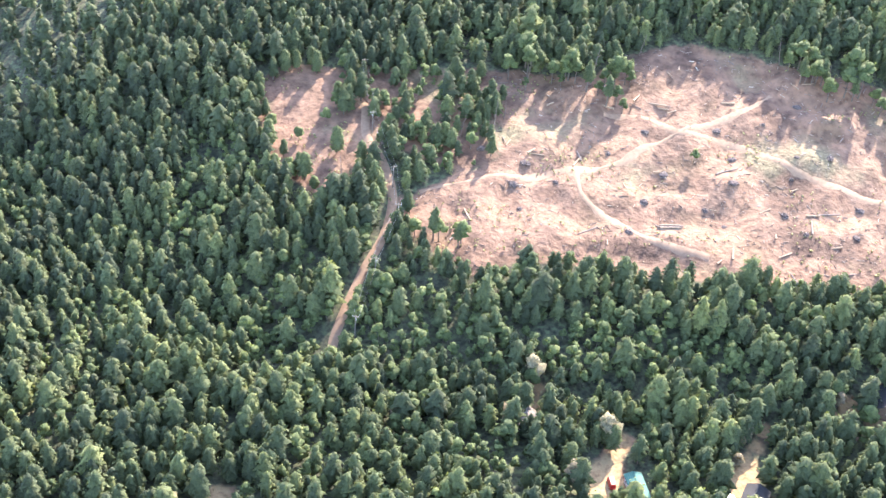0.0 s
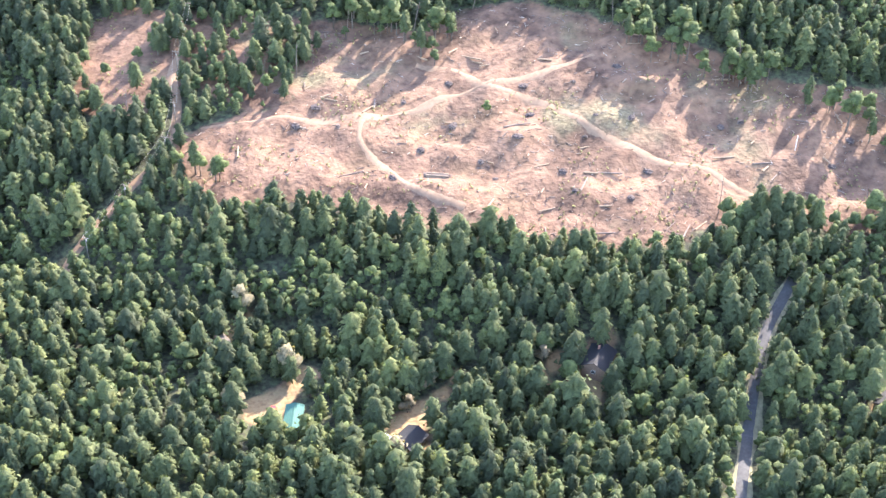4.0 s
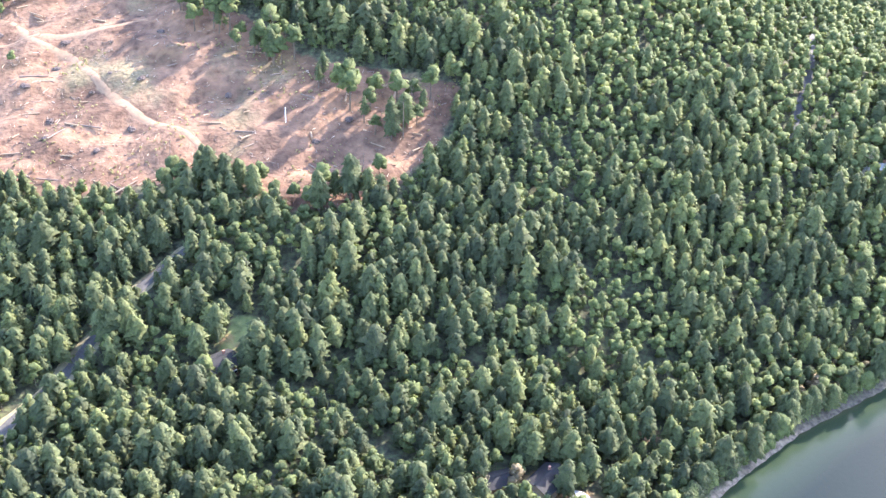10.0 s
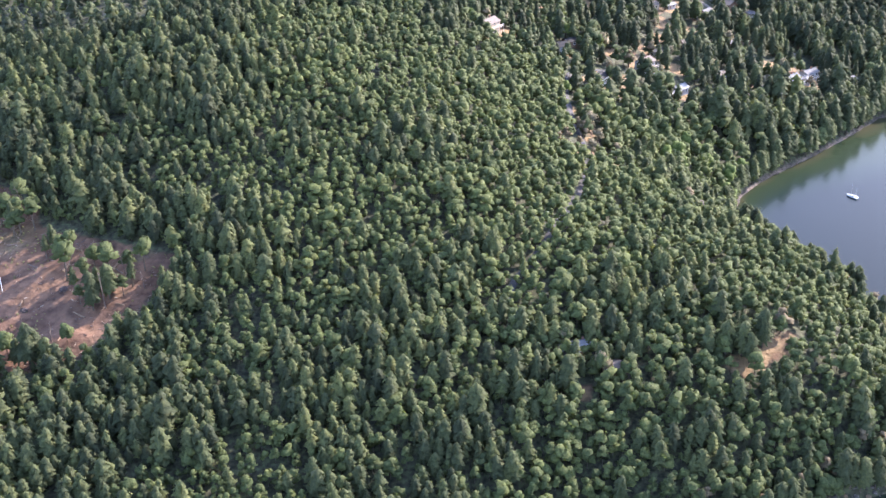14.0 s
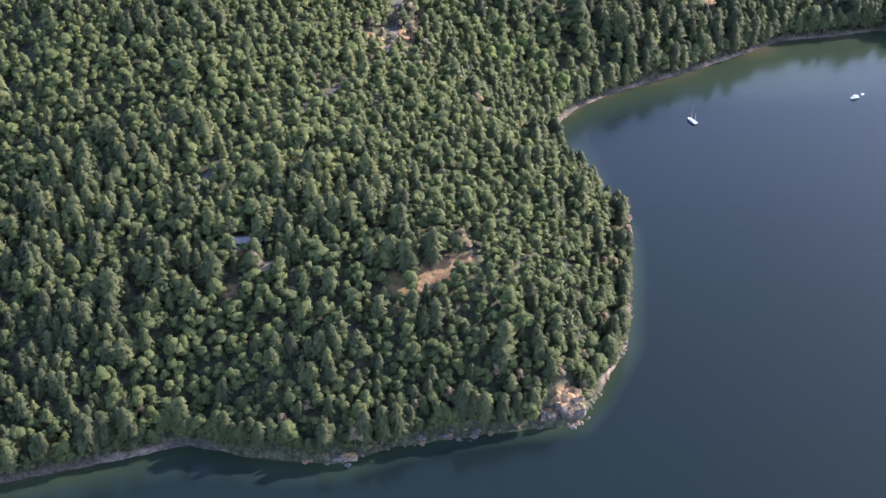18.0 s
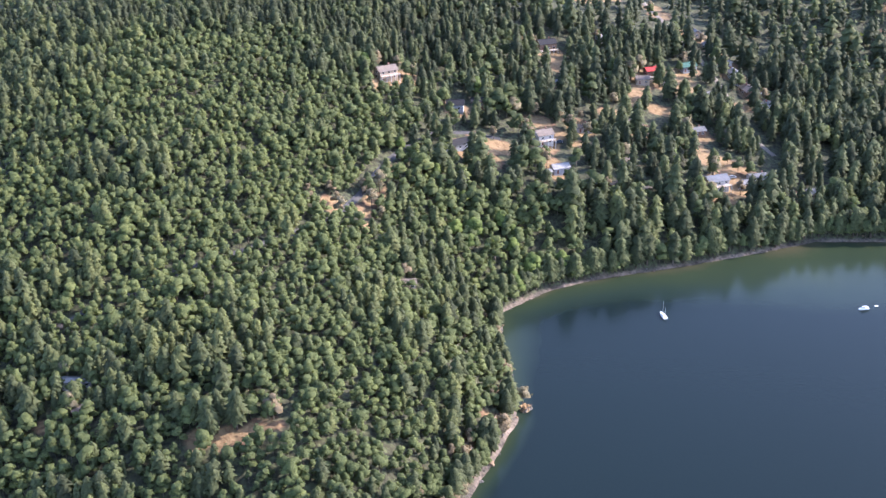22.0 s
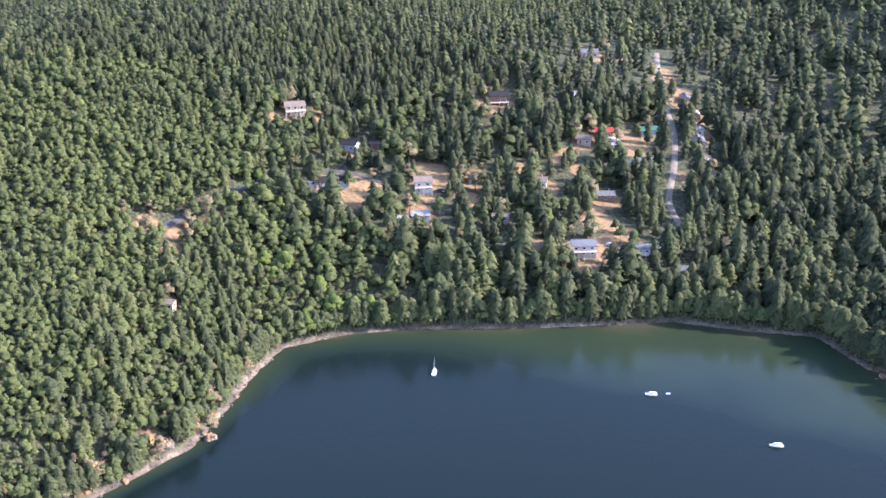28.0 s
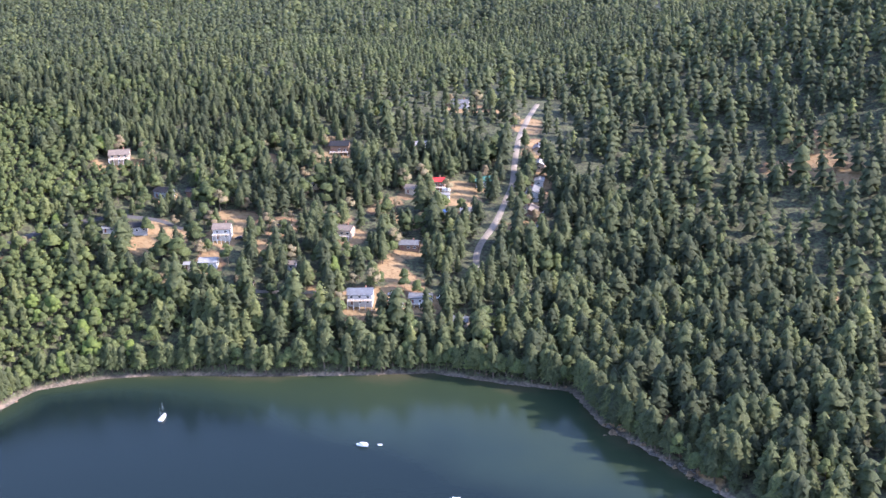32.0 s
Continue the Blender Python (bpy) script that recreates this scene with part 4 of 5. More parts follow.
co = np.stack([np.stack([where[:, 0] - dx + sx, where[:, 1] - dy + sy, base_z - tilt / 2], 1), np.stack([where[:, 0] - dx - sx, where[:, 1] - dy - sy, base_z - tilt / 2], 1),
               np.stack([where[:, 0] - dx, where[:, 1] - dy, base_z - tilt / 2 + thick * 2.2], 1),
               np.stack([where[:, 0] + dx + sx, where[:, 1] + dy + sy, base_z + tilt / 2], 1), np.stack([where[:, 0] + dx - sx, where[:, 1] + dy - sy, base_z + tilt / 2], 1),
               np.stack([where[:, 0] + dx, where[:, 1] + dy, base_z + tilt / 2 + thick * 2.2], 1)], 1).reshape(-1, 3)
quads = np.array([(0, 3, 5, 2), (2, 5, 4, 1), (1, 4, 3, 0)])
me = mesh_from("slash", co, (quads[None] + np.arange(n)[:, None, None] * 6).reshape(-1, 4))


def slash_material():
    m, tree, bsdf = material("slash_twigs", 0.9)
    geo = tree.nodes.new("ShaderNodeNewGeometry")
    colour = ramp(tree, geo.outputs["Random Per Island"], (0.0, (0.07, 0.05, 0.04)), (0.45, (0.17, 0.125, 0.10)), (0.8, (0.24, 0.175, 0.13)), (1.0, (0.36, 0.29, 0.22)))
    tree.links.new(colour, bsdf.inputs["Base Color"])
    return m


me.materials.append(slash_material())
tagged(new("slash_litter", me), "grey and brown branch litter over the logged soil", "branch litter", kind="stuff")
WEED = foliage("weeds", (0.13, 0.12, 0.05), (0.17, 0.16, 0.065), (0.21, 0.195, 0.09), 0.3)
where = rng.uniform((175, 140), (460, 375), (14000, 2))
where = where[(openness(where[:, 0], where[:, 1]) > -2) & (where[:, 1] > 140)]
score = wobble(where[:, 0] + 11, where[:, 1], 13.0) + rng.normal(0, 0.2, len(where)) + 0.5 * np.exp(-np.abs(openness(where[:, 0], where[:, 1])) / 5)
where = where[score > 0.42][::2]
tuft = leafy_shape(rng, 2, 5, 8, 0.1)
plant("weeds", "low yellow-green bushes sprouting on the cut", [tuft], where[:, 0], where[:, 1], ground_z(where[:, 0], where[:, 1]) - 0.45, rng.uniform(0.7, 1.4, len(where)), rng.uniform(1.3, 2.2, len(where)), rng.uniform(0, 1, len(where)), WEED)


# ---- bare leaning snags along the cut ----
def make_snag(seed, tall):
    rng = np.random.default_rng(400 + seed)
    root = tagged(new("dead_snag"), "thin leaning dead tree with bare grey limbs", "dead tree", "leaning snags")
    bm = bmesh.new()
    bend = rng.normal(0, 0.5, 2)
    tube(bm, [(0, 0, -0.6), (bend[0] * 0.3, bend[1] * 0.3, tall * 0.5), (bend[0], bend[1], tall)], [0.17, 0.12, 0.04], 6)
    part("trunk", bm, WOOD_GREY, root)
    for k in range(9):
        h, a = tall * rng.uniform(0.45, 0.95), rng.uniform(0, 6.28)
        reach = rng.uniform(0.6, 1.5)
        bm = bmesh.new()
        u = h / tall
        tube(bm, [(bend[0] * u, bend[1] * u, h), (bend[0] * u + math.cos(a) * reach, bend[1] * u + math.sin(a) * reach, h + reach * rng.uniform(0.1, 0.5))], [0.05, 0.02], 4)
        part("limb", bm, WOOD_GREY, root)
    return root


SNAG_KINDS = [make_snag(0, 11), make_snag(1, 9), make_snag(2, 13)]
for k, (x, y) in enumerate(((246, 300), (252, 309), (258, 296), (266, 300), (272, 314), (283, 309), (241, 322), (249, 330), (305, 297), (319, 299), (331, 299), (372, 264), (380, 246), (392, 228), (401, 224), (412, 199),
                            (426, 172), (432, 165), (439, 178), (445, 172), (355, 169), (402, 151), (415, 152), (196, 300), (214, 306), (192, 350))):
    m = pose(x, y, float(ground_z(x, y)), rng.normal(0, 9), rng.normal(0, 9), rng.uniform(0, 360)) @ Matrix.Scale(rng.uniform(0.75, 1.1), 4)
    kind = SNAG_KINDS[k % 3]
    if kind.name in USED:
        copy_thing(kind, m)
    else:
        USED.add(kind.name)
        kind.matrix_world = m

# ---- utility poles and wires along the logging road ----
POLE_WOOD = plain("pole_wood", (0.17, 0.135, 0.105), 0.9, grain=3)
WIRE = plain("bare_wire", (0.24, 0.23, 0.21), 0.5, spread=0.08)
INSULATOR = plain("insulator_glaze", (0.30, 0.29, 0.27), 0.3, spread=0.05)
POLES = [(168, 247), (185, 262), (203, 276), (211, 291), (220, 318), (233, 344)]


def utility_pole(x, y, turn):
    root = tagged(new("utility_pole"), "brown wooden utility pole with a cross arm beside the dirt road", "utility pole", "utility poles")
    part("shaft", rod((0, 0, -0.8), (0, 0, 9.6), 0.16, 0.11), POLE_WOOD, root)
    arm = part("cross_arm", box(0, 0, 8.9, 0.14, 2.2, 0.16), POLE_WOOD, root)
    for w in (-0.95, 0.95):
        part("insulator", rod((0, w, 9.06), (0, w, 9.26), 0.07, 0.05), INSULATOR, arm, "grey glazed insulator")
    part("brace", rod((0.09, 0.5, 8.95), (0.09, 0, 8.3), 0.03), POLE_WOOD, root)
    part("transformer", rod((0.3, 0, 7.2), (0.3, 0, 8.0), 0.2), INSULATOR, root, "grey transformer can")
    root.matrix_world = pose(x, y, float(ground_z(x, y)), 0, 0, turn)


for k, (x, y) in enumerate(POLES):
    before, after = POLES[max(k - 1, 0)], POLES[min(k + 1, len(POLES) - 1)]
    utility_pole(x, y, math.degrees(math.atan2(after[1] - before[1], after[0] - before[0])))
wires = tagged(new("power_line"), "pale overhead wires strung between the utility poles", "power line")
for w in (-0.95, 0.95):
    for (ax, ay), (bx, by) in zip(POLES[:-1], POLES[1:]):
        a = math.atan2(by - ay, bx - ax)
        az, bz = float(ground_z(ax, ay)) + 9.2, float(ground_z(bx, by)) + 9.2
        bm = bmesh.new()
        tube(bm, [(ax + (bx - ax) * u - math.sin(a) * w, ay + (by - ay) * u + math.cos(a) * w, az + (bz - az) * u - 2.4 * u * (1 - u)) for u in np.linspace(0, 1, 7)], [0.018] * 7, 4)
        part("wire", bm, WIRE, wires)


# ---- shore rocks ----
ROCK = plain("shore_rock", (0.095, 0.085, 0.075), 0.9, grain=1.6, spread=0.45)
TAN_ROCK = plain("lichen_rock", (0.16, 0.11, 0.066), 0.9, grain=1.3, spread=0.35)


def make_rock(seed, mat, label):
    bm = bmesh.new()
    bmesh.ops.create_icosphere(bm, subdivisions=2, radius=1)
    for v in bm.verts:
        n = 1 + 0.6 * noise.noise(v.co * 1.5 + Vector((seed * 3.1, 0, 0))) + 0.45 * noise.noise(v.co * 3.9 + Vector((0, seed, 0)))
        v.co = Vector((v.co.x * n * 1.25, v.co.y * n, v.co.z * n * 0.75))
    me = bpy.data.meshes.new("boulder")
    bm.to_mesh(me)
    bm.free()
    me.materials.append(mat)
    return tagged(new("boulder", me), label, "boulder", "shore boulders")


ROCK_KINDS = [make_rock(k, TAN_ROCK if k == 3 else ROCK, "tan weathered shore boulder" if k == 3 else "grey weathered boulder at the waterline") for k in range(4)]
rng = np.random.default_rng(31)


def set_rock(k, x, y, size, squash=1.0):
    z = float(ground_z(x, y))
    m = pose(x, y, max(z, -0.6) + 0.02 * size, rng.uniform(-12, 12), rng.uniform(-12, 12), rng.uniform(0, 360)) @ Matrix.Diagonal((size, size, size * squash, 1))
    kind = ROCK_KINDS[k % 4]
    if kind.name in USED:
        return copy_thing(kind, m)
    USED.add(kind.name)
    kind.matrix_world = m


for (ax, ay), (bx, by) in zip(SHORE[11:36], SHORE[12:37]):
    far = math.hypot(bx - ax, by - ay)
    if far > 80:
        continue
    rocky = ax < 712 and ay < 232 or ax > 873
    for _ in range(int(far / (1.5 if rocky else 8))):
        u, s = rng.uniform(), rng.uniform(-1.2, 3.0) / far
        x, y = ax + (bx - ax) * u - (by - ay) * s, ay + (by - ay) * u + (bx - ax) * s
        set_rock(rng.integers(0, 4), x, y, rng.uniform(0.3, 1.15) if rocky else rng.uniform(0.3, 0.7))
for x, y, size, k in ((617, 50, 2.3, 0), (620, 47.5, 1.6, 0), (686, 65.5, 1.6, 0), (691, 70, 1.5, 1), (692, 79, 2.0, 1),
                      (708, 140, 2.4, 3), (711, 128, 2.0, 1), (713, 150, 2.2, 3), (706, 112, 2.3, 3), (702, 98, 1.8, 1), (656, 61, 2.0, 0), (640, 59, 1.7, 1), (905, 357, 2.5, 3), (925, 351, 2.6, 1), (943, 345, 2.2, 3)):
    set_rock(k, x, y, size * 0.72)
    for _ in range(3):
        set_rock(k + rng.integers(0, 2), x + rng.normal(0, size * 0.6), y + rng.normal(0, size * 0.6), size * rng.uniform(0.2, 0.45))


def outcrop_material():
    """Grey broken rock with tan dry grass and lichen on what lies level."""
    m, tree, bsdf = material("outcrop_rock", 0.92)
    grey = ramp(tree, noise_at(tree, 0.9, 6), (0.3, (0.045, 0.04, 0.035)), (0.5, (0.10, 0.088, 0.075)), (0.7, (0.19, 0.168, 0.142)))
    tan = ramp(tree, noise_at(tree, 0.7, 6), (0.3, (0.15, 0.092, 0.042)), (0.55, (0.27, 0.172, 0.080)), (0.75, (0.34, 0.235, 0.118)))
    geo, axes = tree.nodes.new("ShaderNodeNewGeometry"), tree.nodes.new("ShaderNodeSeparateXYZ")
    tree.links.new(geo.outputs["Normal"], axes.inputs[0])
    level = ramp(tree, axes.outputs["Z"], (0.28, (0, 0, 0)), (0.5, (1, 1, 1)))
    cover = mixed(tree, 1.0, level, ramp(tree, noise_at(tree, 0.35, 5), (0.28, (0.15, 0.15, 0.15)), (0.42, (1, 1, 1))), "MULTIPLY")
    tree.links.new(mixed(tree, cover, grey, tan), bsdf.inputs["Base Color"])
    bump(tree, bsdf, noise_at(tree, 1.3, 6), 1.0, 0.6)
    return m


OUTCROP = outcrop_material()
for k, (x, y, long, deep, high, turn) in enumerate(OUTCROPS):
    bm = bmesh.new()
    bmesh.ops.create_icosphere(bm, subdivisions=4, radius=1)
    for v in bm.verts:
        p = v.co.copy()
        side = math.hypot(p.x, p.y)
        grow = (max(abs(p.x), abs(p.y)) / max(side, 1e-3)) ** -0.5 if side > 0.02 else 1.0
        crag = 1 + 0.42 * noise.noise(p * 1.3 + Vector((k * 7.7, 0, 0))) + 0.24 * noise.noise(p * 3.1 + Vector((0, k * 3.3, 0))) + 0.12 * noise.noise(p * 7.0)
        top = min(1.0, max(p.z, -0.6) * 1.7)
        v.co = Vector((p.x * grow * crag * long * 0.46, p.y * grow * crag * deep * 0.46, top * high * (0.75 + 0.35 * crag * noise.noise(p * 2.3 + Vector((0, 0, k))) + 0.12 * noise.noise(p * 6.0))))
    me = bpy.data.meshes.new("rock_outcrop")
    bm.to_mesh(me)
    bm.free()
    me.materials.append(OUTCROP)
    rock = tagged(new("rock_outcrop", me), "grey craggy rock outcrop with a tan dry-grass top at the waterline", "rock outcrop", "shore outcrops")
    rock.matrix_world = pose(x, y, float(ground_z(x, y)) * 0.8, rng.uniform(-5, 5), rng.uniform(-5, 5), turn)


# ---- boats ----
GELCOAT = plain("white_gelcoat", (0.80, 0.80, 0.78), 0.35, grain=1.0, spread=0.04)
CANVAS = plain("blue_grey_canvas", (0.16, 0.19, 0.24), 0.9)
SMOKED = plain("smoked_window", (0.03, 0.035, 0.04), 0.15, spread=0.1)
ALLOY = plain("mast_alloy", (0.62, 0.62, 0.60), 0.4, 0.6, spread=0.08)
SAILCLOTH = plain("sailcloth", (0.82, 0.81, 0.77), 0.8, spread=0.05)


def hull(length, beam, height, sheer=0.25):
    """A boat's hull with a sharp bow, a transom and a deck."""
    bm = bmesh.new()
    rows = []
    for u in np.linspace(0, 1, 9):
        half = beam / 2 * (1 - max(0, (u - 0.45) / 0.55) ** 2.2) * (0.9 + 0.1 * min(1, u * 4))
        x = (u - 0.5) * length
        top = height * (1 + sheer * u * u)
        rows.append([bm.verts.new(p) for p in ((x, -half, top), (x * 0.97, -half * 0.82, 0.1), (x * 0.93, 0, -0.35), (x * 0.97, half * 0.82, 0.1), (x, half, top))])
    for a, b in zip(rows[:-1], rows[1:]):
        for k in range(4):
            bm.faces.new((a[k], a[k + 1], b[k + 1], b[k]))
        bm.faces.new((a[4], a[0], b[0], b[4]))
    bm.faces.new(rows[0])
    bmesh.ops.remove_doubles(bm, verts=bm.verts, dist=0.01)
    bmesh.ops.recalc_face_normals(bm, faces=bm.faces)
    return bm


def motor_boat(x, y, turn, length, label):
    root = tagged(new("motor_boat"), label, "boat", "boats at anchor")
    part("hull", hull(length, length * 0.34, 0.9), GELCOAT, root)
    cabin = part("cabin", box(length * 0.02, 0, 0.95, length * 0.36, length * 0.24, 1.05, 0.82, 0.08), GELCOAT, root)
    part("window", box(length * 0.02, 0, 1.45, length * 0.345, length * 0.225, 0.32, 0.93), SMOKED, cabin, "dark cabin windows")
    part("canopy", box(-length * 0.27, 0, 1.75, length * 0.24, length * 0.27, 0.1, 0.95, 0.03), GELCOAT, root, "white canvas canopy")
    for sx in (-0.36, -0.18):
        for sy in (-0.11, 0.11):
            part("canopy_post", rod((length * sx, length * sy, 0.95), (length * sx, length * sy, 1.76), 0.03), ALLOY, root)
    part("outboard_motor", box(-length * 0.53, 0, 0.1, 0.5, 0.45, 1.1, 0.8, 0.06), SMOKED, root, "black outboard motor")
    part("bow_rail", rod((length * 0.2, length * 0.13, 1.45), (length * 0.47, 0.02, 1.55), 0.03), ALLOY, root)
    root.matrix_world = pose(x, y, 0.03, 0, 0, turn) @ Matrix.Diagonal((0.66, 0.66, 0.66, 1))
    return root


def dinghy(x, y, turn):
    root = tagged(new("dinghy"), "small pale inflatable dinghy trailing a boat", "dinghy")
    part("tube", hull(2.6, 1.4, 0.4, 0.3), GELCOAT, root)
    part("seat", box(0, 0, 0.41, 0.3, 1.0, 0.06), CANVAS, root, "grey bench")
    root.matrix_world = pose(x, y, 0.03, 0, 0, turn) @ Matrix.Diagonal((0.66, 0.66, 0.66, 1))


def sail_boat(x, y, turn, length, masts, sails, label):
    root = tagged(new("sail_boat"), label, "boat", "boats at anchor")
    part("hull", hull(length, length * 0.3, 0.95, 0.3), GELCOAT, root)
    cabin = part("cabin", box(length * 0.05, 0, 1.0, length * 0.38, length * 0.17, 0.5, 0.85, 0.05), GELCOAT, root)
    part("window", box(length * 0.05, 0, 1.15, length * 0.36, length * 0.172, 0.16, 0.98), SMOKED, cabin, "dark cabin windows")
    part("dodger", box(-length * 0.2, 0, 1.0, length * 0.14, length * 0.2, 0.9, 0.7, 0.05), GELCOAT, root, "white spray hood")
    for k, (mx, high) in enumerate(masts):
        mast = part("mast", rod((mx * length, 0, 0.9), (mx * length, 0, high), 0.09, 0.06), ALLOY, root)
        part("boom", rod((mx * length, 0, 2.0), (mx * length - length * 0.28, 0, 2.05), 0.06), ALLOY, mast)
        part("spreader", rod((mx * length, -0.6, high * 0.62), (mx * length, 0.6, high * 0.62), 0.03), ALLOY, mast)
        if sails:
            bm = bmesh.new()
            rows = []
            for u in np.linspace(0, 1, 7):
                z = 2.1 + (high - 2.3) * u
                back = length * 0.36 * (1 - u)
                belly = 0.35 * math.sin(math.pi * min(1, u * 1.1))
                rows.append([bm.verts.new((mx * length - 0.1 - back * s, belly * math.sin(math.pi * s), z)) for s in np.linspace(0, 1, 5)])
            for a, b in zip(rows[:-1], rows[1:]):
                for j in range(4):
                    bm.faces.new((a[j], a[j + 1], b[j + 1], b[j]))
            bmesh.ops.solidify(bm, geom=bm.faces[:], thickness=0.03)
            part("mainsail", bm, SAILCLOTH, root, "white mainsail")
            bm = bmesh.new()
            a, b, c = bm.verts.new((length * 0.48, 0, 1.4)), bm.verts.new((mx * length + 0.1, 0.05, high * 0.85)), bm.verts.new((mx * length - 0.2, 0.7, 1.8))
            bm.faces.new((a, b, c))
            bmesh.ops.solidify(bm, geom=bm.faces[:], thickness=0.03)
            part("jib", bm, SAILCLOTH, root, "white foresail")
    root.matrix_world = pose(x, y, 0.0, 0, 0, turn) @ Matrix.Diagonal((0.7, 0.7, 0.7, 1))
    return root


sail_boat(757, 270, 118, 8.5, ((0.1, 9.5), (-0.32, 7.5)), False, "white two-masted sailboat anchored with sails down")
motor_boat(836, 297, 205, 6.8, "white motor cruiser anchored in the green shallows")
dinghy(841, 301, 215)
motor_boat(888, 285, 205, 7.4, "white motor cruiser with a canvas canopy at anchor")
sail_boat(884, 231, 25, 7.0, ((0.08, 9.5),), True, "small white sailboat under full sail")


# ---- houses ----
def shingle(name, colour):
    """Roofing with courses across the slope."""
    m, tree, bsdf = material(name, 0.8)
    coords = tree.nodes.new("ShaderNodeTexCoord")
    wave = node(tree, "ShaderNodeTexWave", Scale=1.6, Distortion=1.5)
    wave.bands_direction = "Z"
    tree.links.new(coords.outputs["Object"], wave.inputs["Vector"])
    lines = ramp(tree, wave.outputs["Fac"], (0.1, tuple(c * 0.78 for c in colour)), (0.5, colour))
    stain = ramp(tree, noise_at(tree, 0.5, 4), (0.3, (0.75, 0.74, 0.72)), (0.65, (1, 1, 1)))
    tree.links.new(mixed(tree, 1.0, lines, stain, "MULTIPLY"), bsdf.inputs["Base Color"])
    bump(tree, bsdf, wave.outputs["Fac"], 0.4, 0.05)
    return m


# the dark roofing is near black: tree shade is mixed into its colour
ROOFS = {"grey": shingle("grey_roofing", (0.13, 0.13, 0.132)), "dark": shingle("dark_shaded_roofing", (0.013, 0.013, 0.015)), "white": shingle("white_metal_roofing", (0.25, 0.245, 0.238)),
         "tan": shingle("tan_roofing", (0.17, 0.135, 0.108)), "green": shingle("green_metal_roofing", (0.035, 0.105, 0.080)), "blue": shingle("blue_tarp_roofing", (0.045, 0.095, 0.22)),
         "red": shingle("red_metal_roofing", (0.40, 0.035, 0.03)), "bluegrey": shingle("blue_grey_roofing", (0.125, 0.132, 0.145))}
WALLS = {"white": plain("white_siding", (0.42, 0.41, 0.39), 0.7, grain=1.5, spread=0.08), "tan": plain("tan_siding", (0.42, 0.33, 0.24), 0.8, grain=1.5, spread=0.15),
         "brown": plain("cedar_siding", (0.19, 0.12, 0.08), 0.85, grain=2.5, spread=0.3), "grey": plain("grey_siding", (0.30, 0.31, 0.32), 0.8, grain=1.5, spread=0.12)}
TRIM = plain("white_trim", (0.74, 0.73, 0.70), 0.6, spread=0.06)
DOOR = plain("painted_door", (0.18, 0.08, 0.06), 0.6)
BRICK = plain("chimney_brick", (0.28, 0.14, 0.10), 0.9, grain=5)
DECK = plain("deck_boards", (0.34, 0.27, 0.20), 0.85, grain=4)


def gable_wall(w, d, h, rise):
    bm = bmesh.new()
    co = [(-w / 2, -d / 2), (w / 2, -d / 2), (w / 2, d / 2), (-w / 2, d / 2)]
    lo, hi = [bm.verts.new((x, y, -2.5)) for x, y in co], [bm.verts.new((x, y, h)) for x, y in co]
    left, right = bm.verts.new((-w / 2, 0, h + rise)), bm.verts.new((w / 2, 0, h + rise))
    bm.faces.new((lo[0], lo[1], hi[1], hi[0]))
    bm.faces.new((lo[2], lo[3], hi[3], hi[2]))
    bm.faces.new((lo[1], lo[2], hi[2], right, hi[1]))
    bm.faces.new((lo[3], lo[0], hi[0], left, hi[3]))
    return bm


def roof_slab(w, d, h, rise, side):
    """One pitch of a gable roof, with eaves and thickness."""
    over, t = 0.55, 0.18
    run = d / 2
    drop = rise * (run + over) / run
    ridge, eave = h + rise + 0.1, h + rise + 0.1 - drop
    bm = bmesh.new()
    y = side * (run + over)
    pts = [(-w / 2 - over, side * 0.001, ridge), (w / 2 + over, side * 0.001, ridge), (w / 2 + over, y, eave), (-w / 2 - over, y, eave)]
    up, lo = [bm.verts.new((a, b, c + t)) for a, b, c in pts], [bm.verts.new((a, b, c)) for a, b, c in pts]
    bm.faces.new(up)
    bm.faces.new(lo[::-1])
    for k in range(4):
        bm.faces.new((up[k], lo[k], lo[(k + 1) % 4], up[(k + 1) % 4]))
    bmesh.ops.recalc_face_normals(bm, faces=bm.faces)
    return bm


